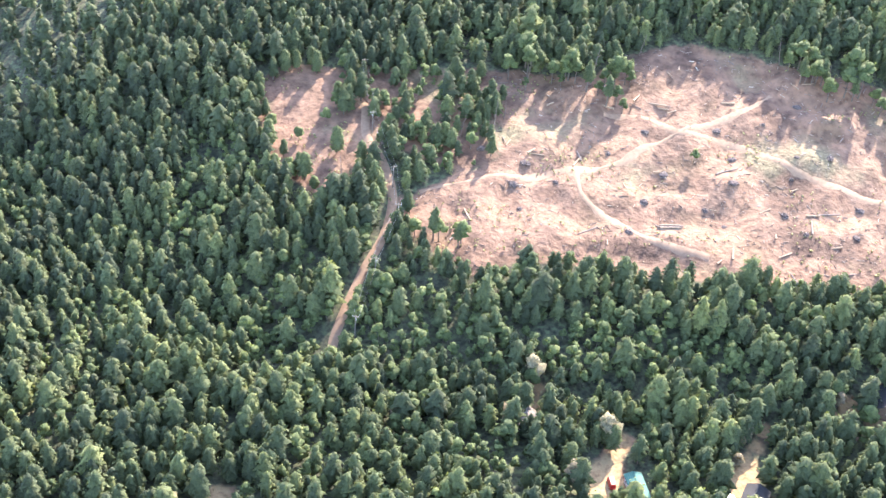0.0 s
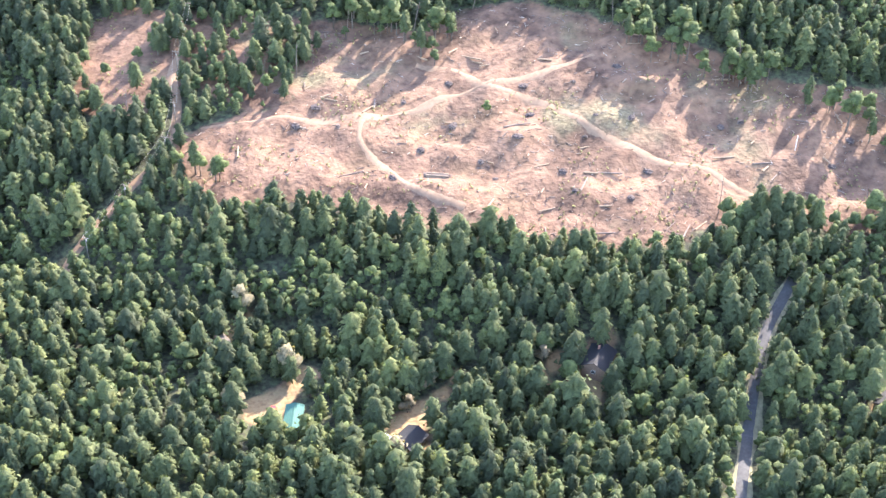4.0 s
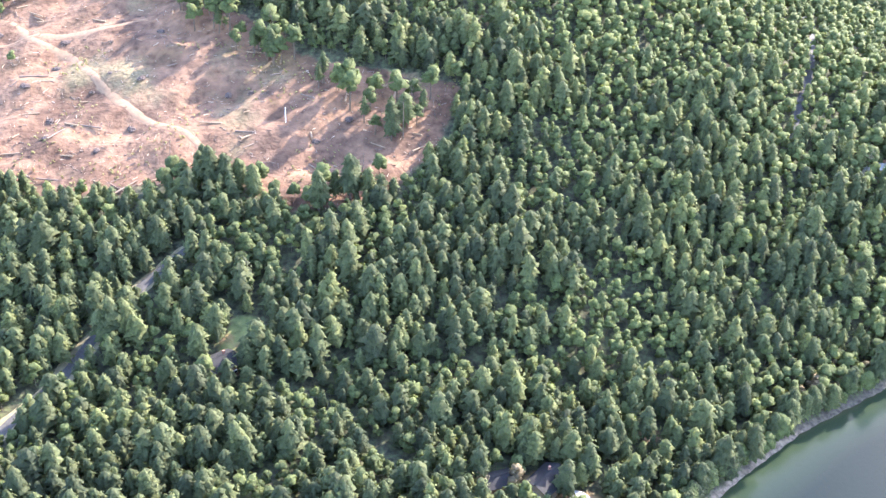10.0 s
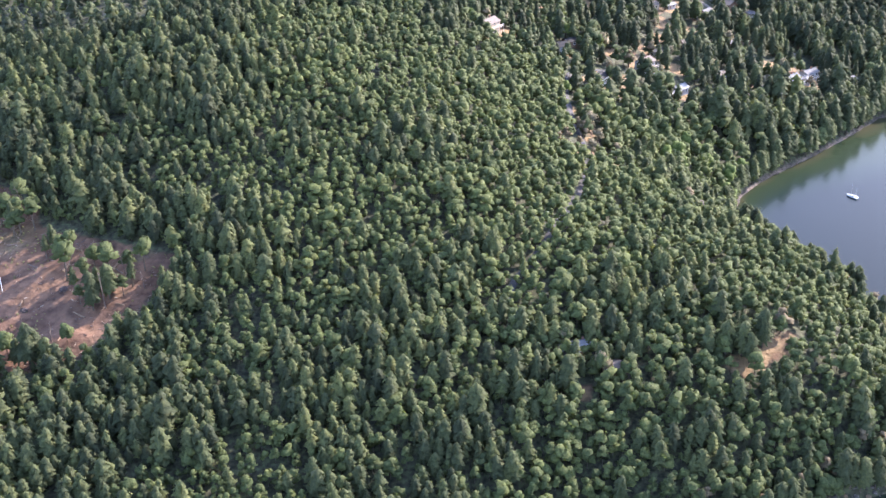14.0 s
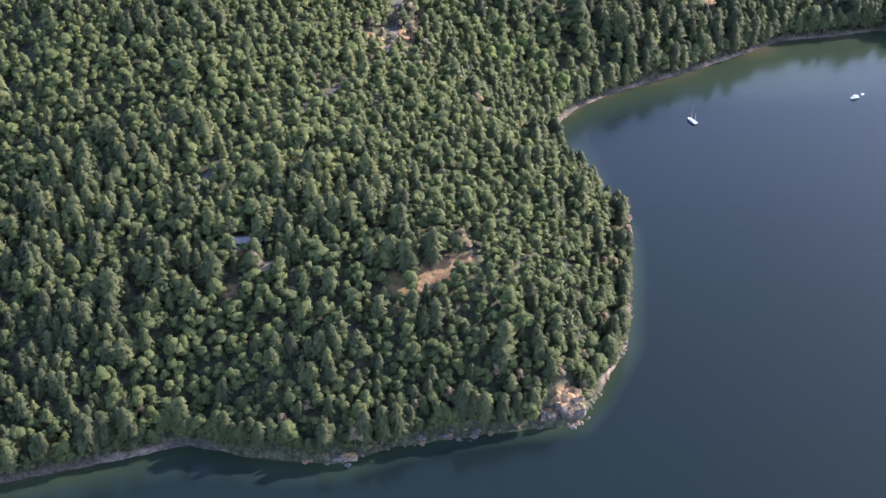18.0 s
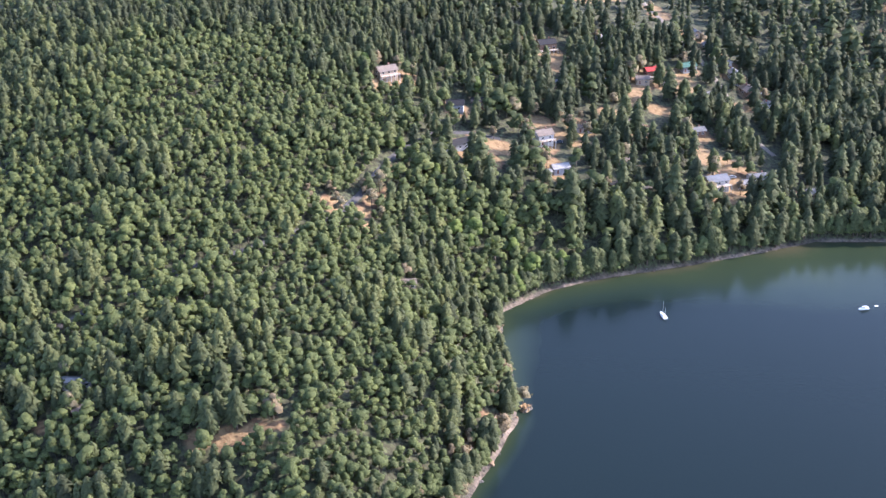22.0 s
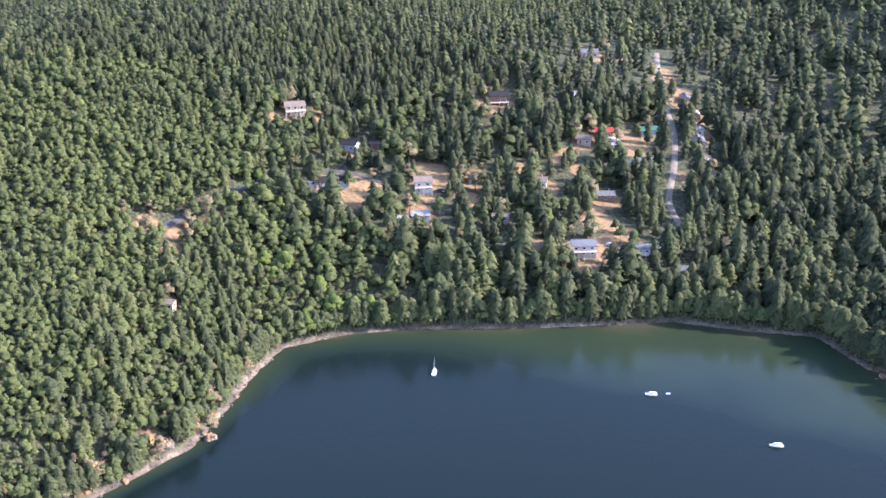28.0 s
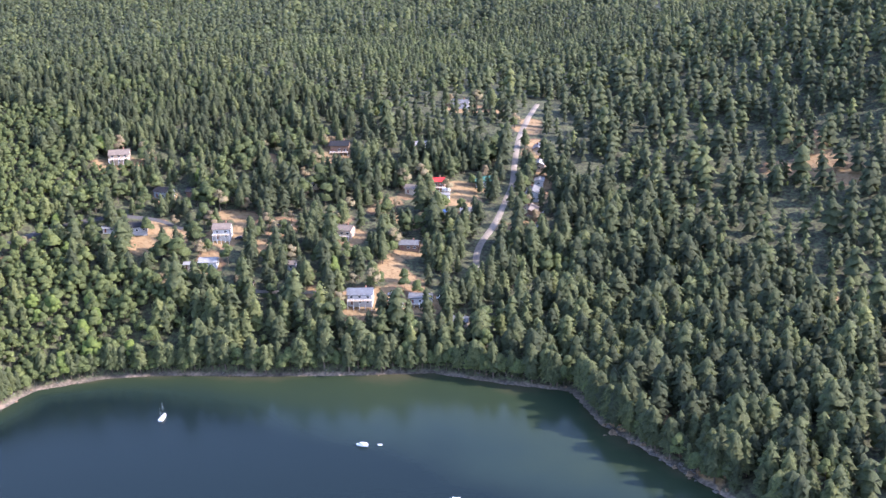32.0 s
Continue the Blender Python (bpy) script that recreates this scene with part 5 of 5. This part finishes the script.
def house(x, y, turn, w, d, h, roof, wall, label, name="house", group="village houses", deck=False):
    root = tagged(new(name), label, name.replace("_", " "), group)
    rise = d * (0.16 if h < 3 else 0.24)
    part("wall", gable_wall(w, d, h, rise), WALLS[wall], root)
    for side in (-1, 1):
        part("roof_slope", roof_slab(w, d, h, rise, side), ROOFS[roof], root)
    part("ridge_cap", box(0, 0, h + rise + 0.24, w + 1.1, 0.35, 0.09), ROOFS[roof], root)
    storeys = (0.9, 3.4) if h > 4.5 else (0.9,)
    for base in storeys:
        for k in range(max(2, int(w / 3.2))):
            wx = -w / 2 + (k + 0.5) * w / max(2, int(w / 3.2))
            if base < 1 and k == 0:
                door = part("door", box(wx, -d / 2 - 0.03, 0.05, 1.0, 0.07, 2.05), DOOR, root, "dark painted front door")
                part("door_handle", box(wx + 0.38, -d / 2 - 0.09, 1.0, 0.08, 0.06, 0.14), ALLOY, door)
                continue
            for sy in (-1, 1):
                frame_part = part("window", box(wx, sy * (d / 2 + 0.02), base, 1.5, 0.06, 1.25), TRIM, root)
                part("pane", box(wx, sy * (d / 2 + 0.05), base + 0.1, 1.3, 0.04, 1.05), SMOKED, frame_part, "dark window pane")
        for sx in (-1, 1):
            frame_part = part("window", box(sx * (w / 2 + 0.02), 0, base, 0.06, 1.5, 1.25), TRIM, root)
            part("pane", box(sx * (w / 2 + 0.05), 0, base + 0.1, 0.04, 1.3, 1.05), SMOKED, frame_part, "dark window pane")
    if w > 8.5 and wall != "grey":
        part("chimney", box(w * 0.22, d * 0.12, h, 0.7, 0.7, rise + 1.1), BRICK, root)
    if deck:
        floor_part = part("deck", box(0, -d / 2 - 1.4, h * 0.5 if h > 4.5 else 0.2, w, 2.8, 0.18), DECK, root)
        for k in range(5):
            part("deck_post", box(-w / 2 + 0.15 + k * (w - 0.3) / 4, -d / 2 - 2.7, -2.0, 0.18, 0.18, (h * 0.5 if h > 4.5 else 0.2) + 3.0), TRIM, floor_part)
        part("deck_rail", box(0, -d / 2 - 2.75, (h * 0.5 if h > 4.5 else 0.2) + 1.0, w, 0.1, 0.1), TRIM, floor_part)
    root.matrix_world = pose(x, y, float(ground_z(x, y)) + 0.15, 0, 0, turn) @ Matrix.Diagonal((0.88, 0.88, 0.88, 1))
    return root


for row in ((769, 372, 35, 12, 8, 5.2, "bluegrey", "white", "white two-storey house with a blue-grey gable roof", True),
            (788, 390, 30, 11, 6, 3.0, "grey", "white", "long white bungalow with a grey roof", True),
            (687, 368, 38, 9, 8, 5.4, "tan", "white", "white two-storey house with balcony posts", True),
            (699, 348, 35, 9, 6, 3.0, "white", "grey", "low house with a pale metal roof among firs", False),
            (654, 341, 48, 17, 7, 3.2, "dark", "grey", "long dark-roofed house with a bare yard", False),
            (726, 479, 32, 10, 6, 3.6, "red", "brown", "house with a bright red metal roof", True),
            (756, 466, 40, 8, 6, 3.0, "grey", "tan", "small grey-roofed house under the firs", False),
            (743, 497, 40, 10, 7, 3.2, "green", "grey", "house with a grey-green metal roof", False),
            (753, 533, 120, 12, 7, 3.0, "white", "tan", "house with a pale grey roof beside the road", False),
            (768, 505, 118, 12, 7, 3.2, "grey", "white", "grey-roofed house beside the village road", False),
            (778, 488, 116, 12, 8, 3.4, "tan", "brown", "brown house with a tan roof and pale yard", True),
            (722, 465, 20, 8, 6, 3.0, "tan", "tan", "small tan-roofed house in a bare yard", False),
            (668, 470, 35, 11, 8, 4.0, "dark", "brown", "dark-roofed house above a bare earth bank", True),
            (643, 371, 10, 9, 7, 3.4, "dark", "grey", "dark-roofed house half hidden by trees", False),
            (695, 504, 40, 9, 6, 3.0, "white", "white", "white house on the wooded slope", False),
            (671, 571, 30, 11, 7, 3.2, "grey", "white", "upper house with a grey roof and bare yard", False),
            (607, 374, 45, 11, 8, 4.8, "tan", "tan", "tan two-storey house above a dry yard", True),
            (755, 422, 30, 10, 6, 3.0, "grey", "brown", "grey-roofed house below the village road", False),
            (725, 410, 20, 10, 7, 3.2, "tan", "tan", "tan-roofed house with an open dry yard", True),
            (811, 388, 25, 8, 6, 3.0, "grey", "tan", "grey-roofed cottage above the beach", False),
            (725, 347, 30, 6, 5, 2.8, "dark", "brown", "small dark cabin near the shore", False),
            (763, 518, 118, 8, 5, 2.6, "white", "white", "white mobile home beside the road", False),
            (789, 477, 116, 9, 6, 2.8, "grey", "white", "white cottage with a grey roof near the road", False),
            (728, 370, 25, 8, 6, 2.8, "tan", "grey", "tan-roofed cabin under the firs", False),
            (651, 383, 20, 7, 6, 3.0, "dark", "brown", "small dark-roofed cabin at the edge of the village", False),
            (702, 392, 30, 9, 6, 2.8, "dark", "white", "white house with a dark roof behind firs", False),
            (769, 431, 40, 7, 5, 2.8, "tan", "tan", "small tan cottage below the village road", False),
            (742, 548, 120, 10, 6, 3.0, "grey", "tan", "grey-roofed house at the upper end of the road", False),
            (702, 450, 10, 7, 5, 2.8, "grey", "brown", "little brown house among dry bushes", False),
            (683, 434, 10, 6, 5, 2.6, "white", "tan", "little house with a pale roof above a bare yard", False),
            (663, 224, 20, 6, 4.5, 2.8, "tan", "tan", "small tan cabin hidden in the forest", False)):
    house(*row[:9], deck=row[9])
for row in ((84, 205, 12, 12, 7, 3.0, "tan", "tan", "tan-roofed forest house with a dry yard"), (192, 192, 30, 9, 6, 3.0, "tan", "brown", "small forest house in a bare yard"),
            (203, 154, 64, 10, 5, 2.8, "green", "grey", "long house with a pale green metal roof"), (229, 133, 28, 8, 7, 3.0, "dark", "brown", "forest house with a dark roof"),
            (291, 136, 40, 11, 8, 3.4, "dark", "brown", "dark-roofed house in the shade of firs"), (359, 87, 20, 10, 8, 4.2, "dark", "brown", "dark-roofed forest house near the lawn"),
            (434, 27, 35, 11, 8, 3.2, "dark", "tan", "dark-roofed house near the beach"), (422, 30, 5, 8, 6, 3.0, "dark", "brown", "dark-roofed wing house near the beach"),
            (583, 116, 14, 13, 4, 2.2, "white", "white", "long white metal-roofed building in the forest"), (592, 105, 15, 6, 5, 2.8, "tan", "brown", "small tan-roofed forest cabin")):
    house(*row, group="forest houses")
for row in ((95, 212, 25, 6, 3.2, 2.4, "white", "white", "white box trailer beside a forest house"), (124, 188, 100, 7, 4.5, 2.6, "blue", "brown", "shed under a bright blue tarp roof"),
            (440, 20, 40, 5, 4, 2.5, "white", "white", "small white garden shed"), (782, 380, 60, 6, 5, 2.9, "grey", "white", "small white garage with a grey roof"),
            (694, 341, 35, 5, 4, 2.5, "white", "tan", "small shed with a pale roof"), (736, 472, 30, 7, 4, 2.5, "white", "white", "white outbuilding in a bare yard"),
            (749, 460, 40, 6, 4, 2.5, "blue", "grey", "shed under a blue tarp roof"), (648, 333, 48, 6, 3, 2.3, "white", "white", "white camper trailer beside a long house")):
    house(*row, name="shed", group="sheds and trailers")
POOL = plain("pool_water", (0.09, 0.19, 0.17), 0.1, spread=0.1)
pool = tagged(new("garden_pool"), "small round turquoise garden pool", "pool")
bm = bmesh.new()
bmesh.ops.create_cone(bm, cap_ends=False, segments=20, radius1=2.6, radius2=2.6, depth=1.6)
bmesh.ops.solidify(bm, geom=bm.faces[:], thickness=0.08)
part("rim", bm, GELCOAT, pool, "white pool wall")
bm = bmesh.new()
bmesh.ops.create_circle(bm, cap_ends=True, segments=20, radius=2.55)
bmesh.ops.translate(bm, vec=(0, 0, 0.6), verts=bm.verts)
part("pool_water", bm, POOL, pool, "turquoise water")
pool.matrix_world = pose(282, 129, float(ground_z(282, 129)) + 0.6)


# ---- parked vehicles ----
TYRE = plain("tyre_rubber", (0.025, 0.025, 0.025), 0.9)
PAINTS = {"white": plain("white_car_paint", (0.75, 0.75, 0.74), 0.3, spread=0.04), "red": plain("red_car_paint", (0.45, 0.03, 0.025), 0.3, spread=0.06), "dark": plain("dark_car_paint", (0.05, 0.06, 0.08), 0.3, spread=0.1),
          "silver": plain("silver_car_paint", (0.45, 0.46, 0.47), 0.3, 0.5, spread=0.06)}


def car(x, y, turn, paint, label, van=False):
    root = tagged(new("van" if van else "car"), label, "van" if van else "car", "parked vehicles")
    part("body", box(0, 0, 0.35, 4.6, 1.8, 0.62, 0.95, 0.12), PAINTS[paint], root)
    cabin = part("cabin", box(-0.2, 0, 0.95, 3.9 if van else 2.5, 1.66, 1.1 if van else 0.6, 0.84, 0.1), PAINTS[paint], root)
    part("side_window", box(-0.2, 0, 1.12, 3.2 if van else 2.2, 1.62, 0.3, 0.95), SMOKED, cabin, "dark side windows")
    part("windscreen", box(1.62 if van else 0.98, 0, 1.08, 0.12, 1.35, 0.4, 0.9), SMOKED, cabin, "dark windscreen")
    for sx in (-1.45, 1.45):
        for sy in (-0.82, 0.82):
            wheel = part("wheel", rod((sx, sy - 0.11, 0.33), (sx, sy + 0.11, 0.33), 0.33, sides=12), TYRE, root)
            part("rim", rod((sx, sy - 0.12, 0.33), (sx, sy + 0.12, 0.33), 0.2, sides=10), ALLOY, wheel)
    root.matrix_world = pose(x, y, float(ground_z(x, y)) + 0.05, 0, 0, turn)


for row in ((223, 137, 20, "white", "white van in a bare yard", True), (222, 133, 25, "white", "white car in a bare yard", False), (199, 160, 60, "red", "red pickup truck beside a green-roofed house", True), (431, 17, 10, "red", "red car beside the beach house", False),
            (758, 512, 118, "white", "white car parked at the village road", False), (762, 538, 118, "silver", "silver car in a driveway", False), (748, 549, 118, "dark", "dark car at the village road", False), (733, 478, 30, "white", "white van beside the red-roofed house", True),
            (694, 372, 40, "dark", "dark car beside a white house", False), (776, 385, 30, "silver", "silver car in front of the garage", False), (793, 398, 30, "white", "white car beside a bungalow", False), (771, 495, 118, "silver", "silver car in a pale yard", False)):
    car(*row)

# ---- the white pole in the clearing ----
pole = tagged(new("marker_pole"), "white wooden marker pole on the cut", "pole")
part("shaft", rod((0, 0, -0.5), (0, 0, 5.5), 0.14, 0.1), TRIM, pole)
part("cap", box(0, 0, 5.5, 0.34, 0.34, 0.12), TRIM, pole)
pole.matrix_world = pose(396, 183, float(ground_z(396, 183)))


# ---- the aircraft's own wing and strut, at one moment of its flight ----
WING_PAINT = plain("aircraft_white_paint", (0.47, 0.47, 0.475), 0.35, grain=1.0, spread=0.03)
WING_METAL = plain("bare_wing_metal", (0.15, 0.145, 0.135), 0.65, 0.0, grain=3, spread=0.3)
LETTERING = plain("black_lettering", (0.012, 0.011, 0.012), 0.5, spread=0.1)
PROBE_PAINT = plain("probe_grey_paint", (0.13, 0.14, 0.17), 0.5, spread=0.08)
# colour of the reflections painted under the wing
RED_REFLECTION = plain("red_reflection_paint", (0.16, 0.055, 0.035), 0.5, grain=6, spread=0.45)
BLUE_PAINT = plain("aircraft_blue_paint", (0.012, 0.025, 0.13), 0.4, spread=0.1)
ABOARD = [pose(*r[1:]) for r in PATH if r[0] == 30.0][0]


def aboard(x, y, away):
    """A place in the aircraft, by sideways and upward slope of sight and distance from the seat."""
    return Vector((x * away, y * away, -away))


wing = tagged(new("aircraft_wing"), "white high wing of a light aircraft with a lift strut", "aircraft wing")
bm = bmesh.new()
rim = [aboard(-0.158, 0.225, 4.6), aboard(-0.112, 0.165, 4.3), aboard(0.04, 0.153, 3.3), aboard(0.127, 0.170, 2.85), aboard(0.265, 0.200, 2.5), aboard(0.30, 0.33, 2.6), aboard(-0.10, 0.36, 4.4)]
low = [bm.verts.new(p) for p in rim]
high = [bm.verts.new(p + Vector((0, 0.16, -0.05))) for p in rim]
bm.faces.new(low)
bm.faces.new(high[::-1])
for k in range(7):
    bm.faces.new((low[k], high[k], high[(k + 1) % 7], low[(k + 1) % 7]))
bmesh.ops.recalc_face_normals(bm, faces=bm.faces)
part("wing_panel", bm, WING_METAL, wing, "riveted bare metal underside")
# red-brown reflections in the underside, painted on as thin streaks
for x, y, long, tall in ((0.055, 0.187, 0.05, 0.006), (0.02, 0.193, 0.04, 0.005), (0.086, 0.195, 0.05, 0.006), (0.075, 0.177, 0.06, 0.004), (0.03, 0.176, 0.03, 0.009), (0.10, 0.182, 0.03, 0.006)):
    bm = bmesh.new()
    edge_line = [(-0.5, -0.3), (-0.1, -0.5), (0.5, -0.2), (0.45, 0.35), (0.1, 0.5), (-0.4, 0.3)]
    bm.faces.new([bm.verts.new(aboard(x + long * u, y + tall * v, 3.12 - 5 * (x - 0.04))) for u, v in edge_line])
    bmesh.ops.solidify(bm, geom=bm.faces[:], thickness=0.004)
    part("reflection_streak", bm, RED_REFLECTION, wing, "red-brown reflection painted as a thin streak")
# an unseen inner panel, added and cut to keep the sun off the strut's upper end
bm = bmesh.new()
plan = [(0.66, -3.05), (1.249, -2.063), (1.397, -1.808), (1.75, -1.2), (1.5, -0.9), (0.36, -2.25), (0.36, -2.95)]
low, high = ([bm.verts.new((x, y, z)) for x, z in plan] for y in (0.62, 0.72))
bm.faces.new(low)
bm.faces.new(high[::-1])
for k in range(7):
    bm.faces.new((low[k], high[k], high[(k + 1) % 7], low[(k + 1) % 7]))
bmesh.ops.recalc_face_normals(bm, faces=bm.faces)
part("strut_shade_panel", bm, WING_METAL, wing, "unseen inner wing panel added to shade the strut")
# the strut: a long flattened aerofoil from the wing down to the fuselage
top, foot = aboard(0.150, 0.178, 2.55), aboard(0.345, -0.30, 1.42)
along = (foot - top).normalized()
across = Vector((0.905, 0.42, 0.0))
across = (across - along * across.dot(along)).normalized()
out = along.cross(across).normalized()
if out.z < 0:
    out = -out
bm = bmesh.new()
rings = []
for p in (top, top.lerp(foot, 0.33), top.lerp(foot, 0.66), foot):
    rings.append([bm.verts.new(p + across * 0.066 * math.copysign(abs(math.cos(a)) ** 0.8, math.cos(a)) + out * 0.022 * math.sin(a)) for a in np.linspace(0, 2 * math.pi, 20, endpoint=False)])
for a, b in zip(rings[:-1], rings[1:]):
    for k in range(20):
        bm.faces.new((a[k], a[(k + 1) % 20], b[(k + 1) % 20], b[k]))
bm.faces.new(rings[0])
bm.faces.new(rings[-1])
bmesh.ops.recalc_face_normals(bm, faces=bm.faces)
strut = part("strut", bm, WING_PAINT, wing, "white aerofoil lift strut")
strut.data.shade_smooth()
bm = bmesh.new()
band = [[bm.verts.new(top + along * u + across * 0.0675 * math.copysign(abs(math.cos(a)) ** 0.8, math.cos(a)) + out * 0.0235 * math.sin(a)) for a in np.linspace(0, 2 * math.pi, 20, endpoint=False)] for u in (0.02, 0.045)]
for k in range(20):
    bm.faces.new((band[0][k], band[0][(k + 1) % 20], band[1][(k + 1) % 20], band[1][k]))
bmesh.ops.recalc_face_normals(bm, faces=bm.faces)
part("collar", bm, PROBE_PAINT, strut, "grey fairing band at the wing")


def mark(name, u, w, length, wide, mat):
    """A flat mark on the strut's face, u metres down it and w metres across."""
    c = top + along * u + across * w + out * 0.0225
    bm = bmesh.new()
    q = [c + along * sx * length / 2 + across * sy * wide / 2 for sx, sy in ((-1, -1), (1, -1), (1, 1), (-1, 1))]
    lo, hi = [bm.verts.new(p - out * 0.004) for p in q], [bm.verts.new(p + out * 0.0015) for p in q]
    bm.faces.new(hi)
    for k in range(4):
        bm.faces.new((lo[k], lo[(k + 1) % 4], hi[(k + 1) % 4], hi[k]))
    bmesh.ops.recalc_face_normals(bm, faces=bm.faces)
    part(name, bm, mat, strut, "black painted mark" if mat == LETTERING else "")


for k in range(7):
    mark("painted_mark", 0.93 + k * 0.075, -0.008, 0.034, 0.054, LETTERING)
mark("seam", 0.35, 0.012, 0.7, 0.0008, PROBE_PAINT)
for k in range(16):
    mark("rivet", 0.12 + k * 0.075, 0.03, 0.0025, 0.0025, PROBE_PAINT)
bm = bmesh.new()
tube(bm, [aboard(-0.075, 0.165, 4.0), aboard(-0.05, 0.15, 3.95), aboard(-0.038, 0.134, 3.95), aboard(-0.018, 0.133, 3.95)], [0.020, 0.015, 0.017, 0.017], 10)
part("pitot_tube", bm, PROBE_PAINT, wing, "bent grey air-speed probe")
bm = bmesh.new()
tube(bm, [aboard(0.19, 0.186, 2.7), aboard(0.256, 0.187, 2.7)], [0.010, 0.010], 10)
part("rod_sleeve", bm, BLUE_PAINT, wing, "blue painted rod")
bm = bmesh.new()
tube(bm, [aboard(0.256, 0.187, 2.7), aboard(0.292, 0.186, 2.7)], [0.011, 0.009], 10)
tube(bm, [aboard(0.255, 0.205, 2.7), aboard(0.268, 0.187, 2.7)], [0.008, 0.011], 8)
part("rod_tip", bm, WING_PAINT, wing, "white rod tip")
wing.matrix_world = ABOARD
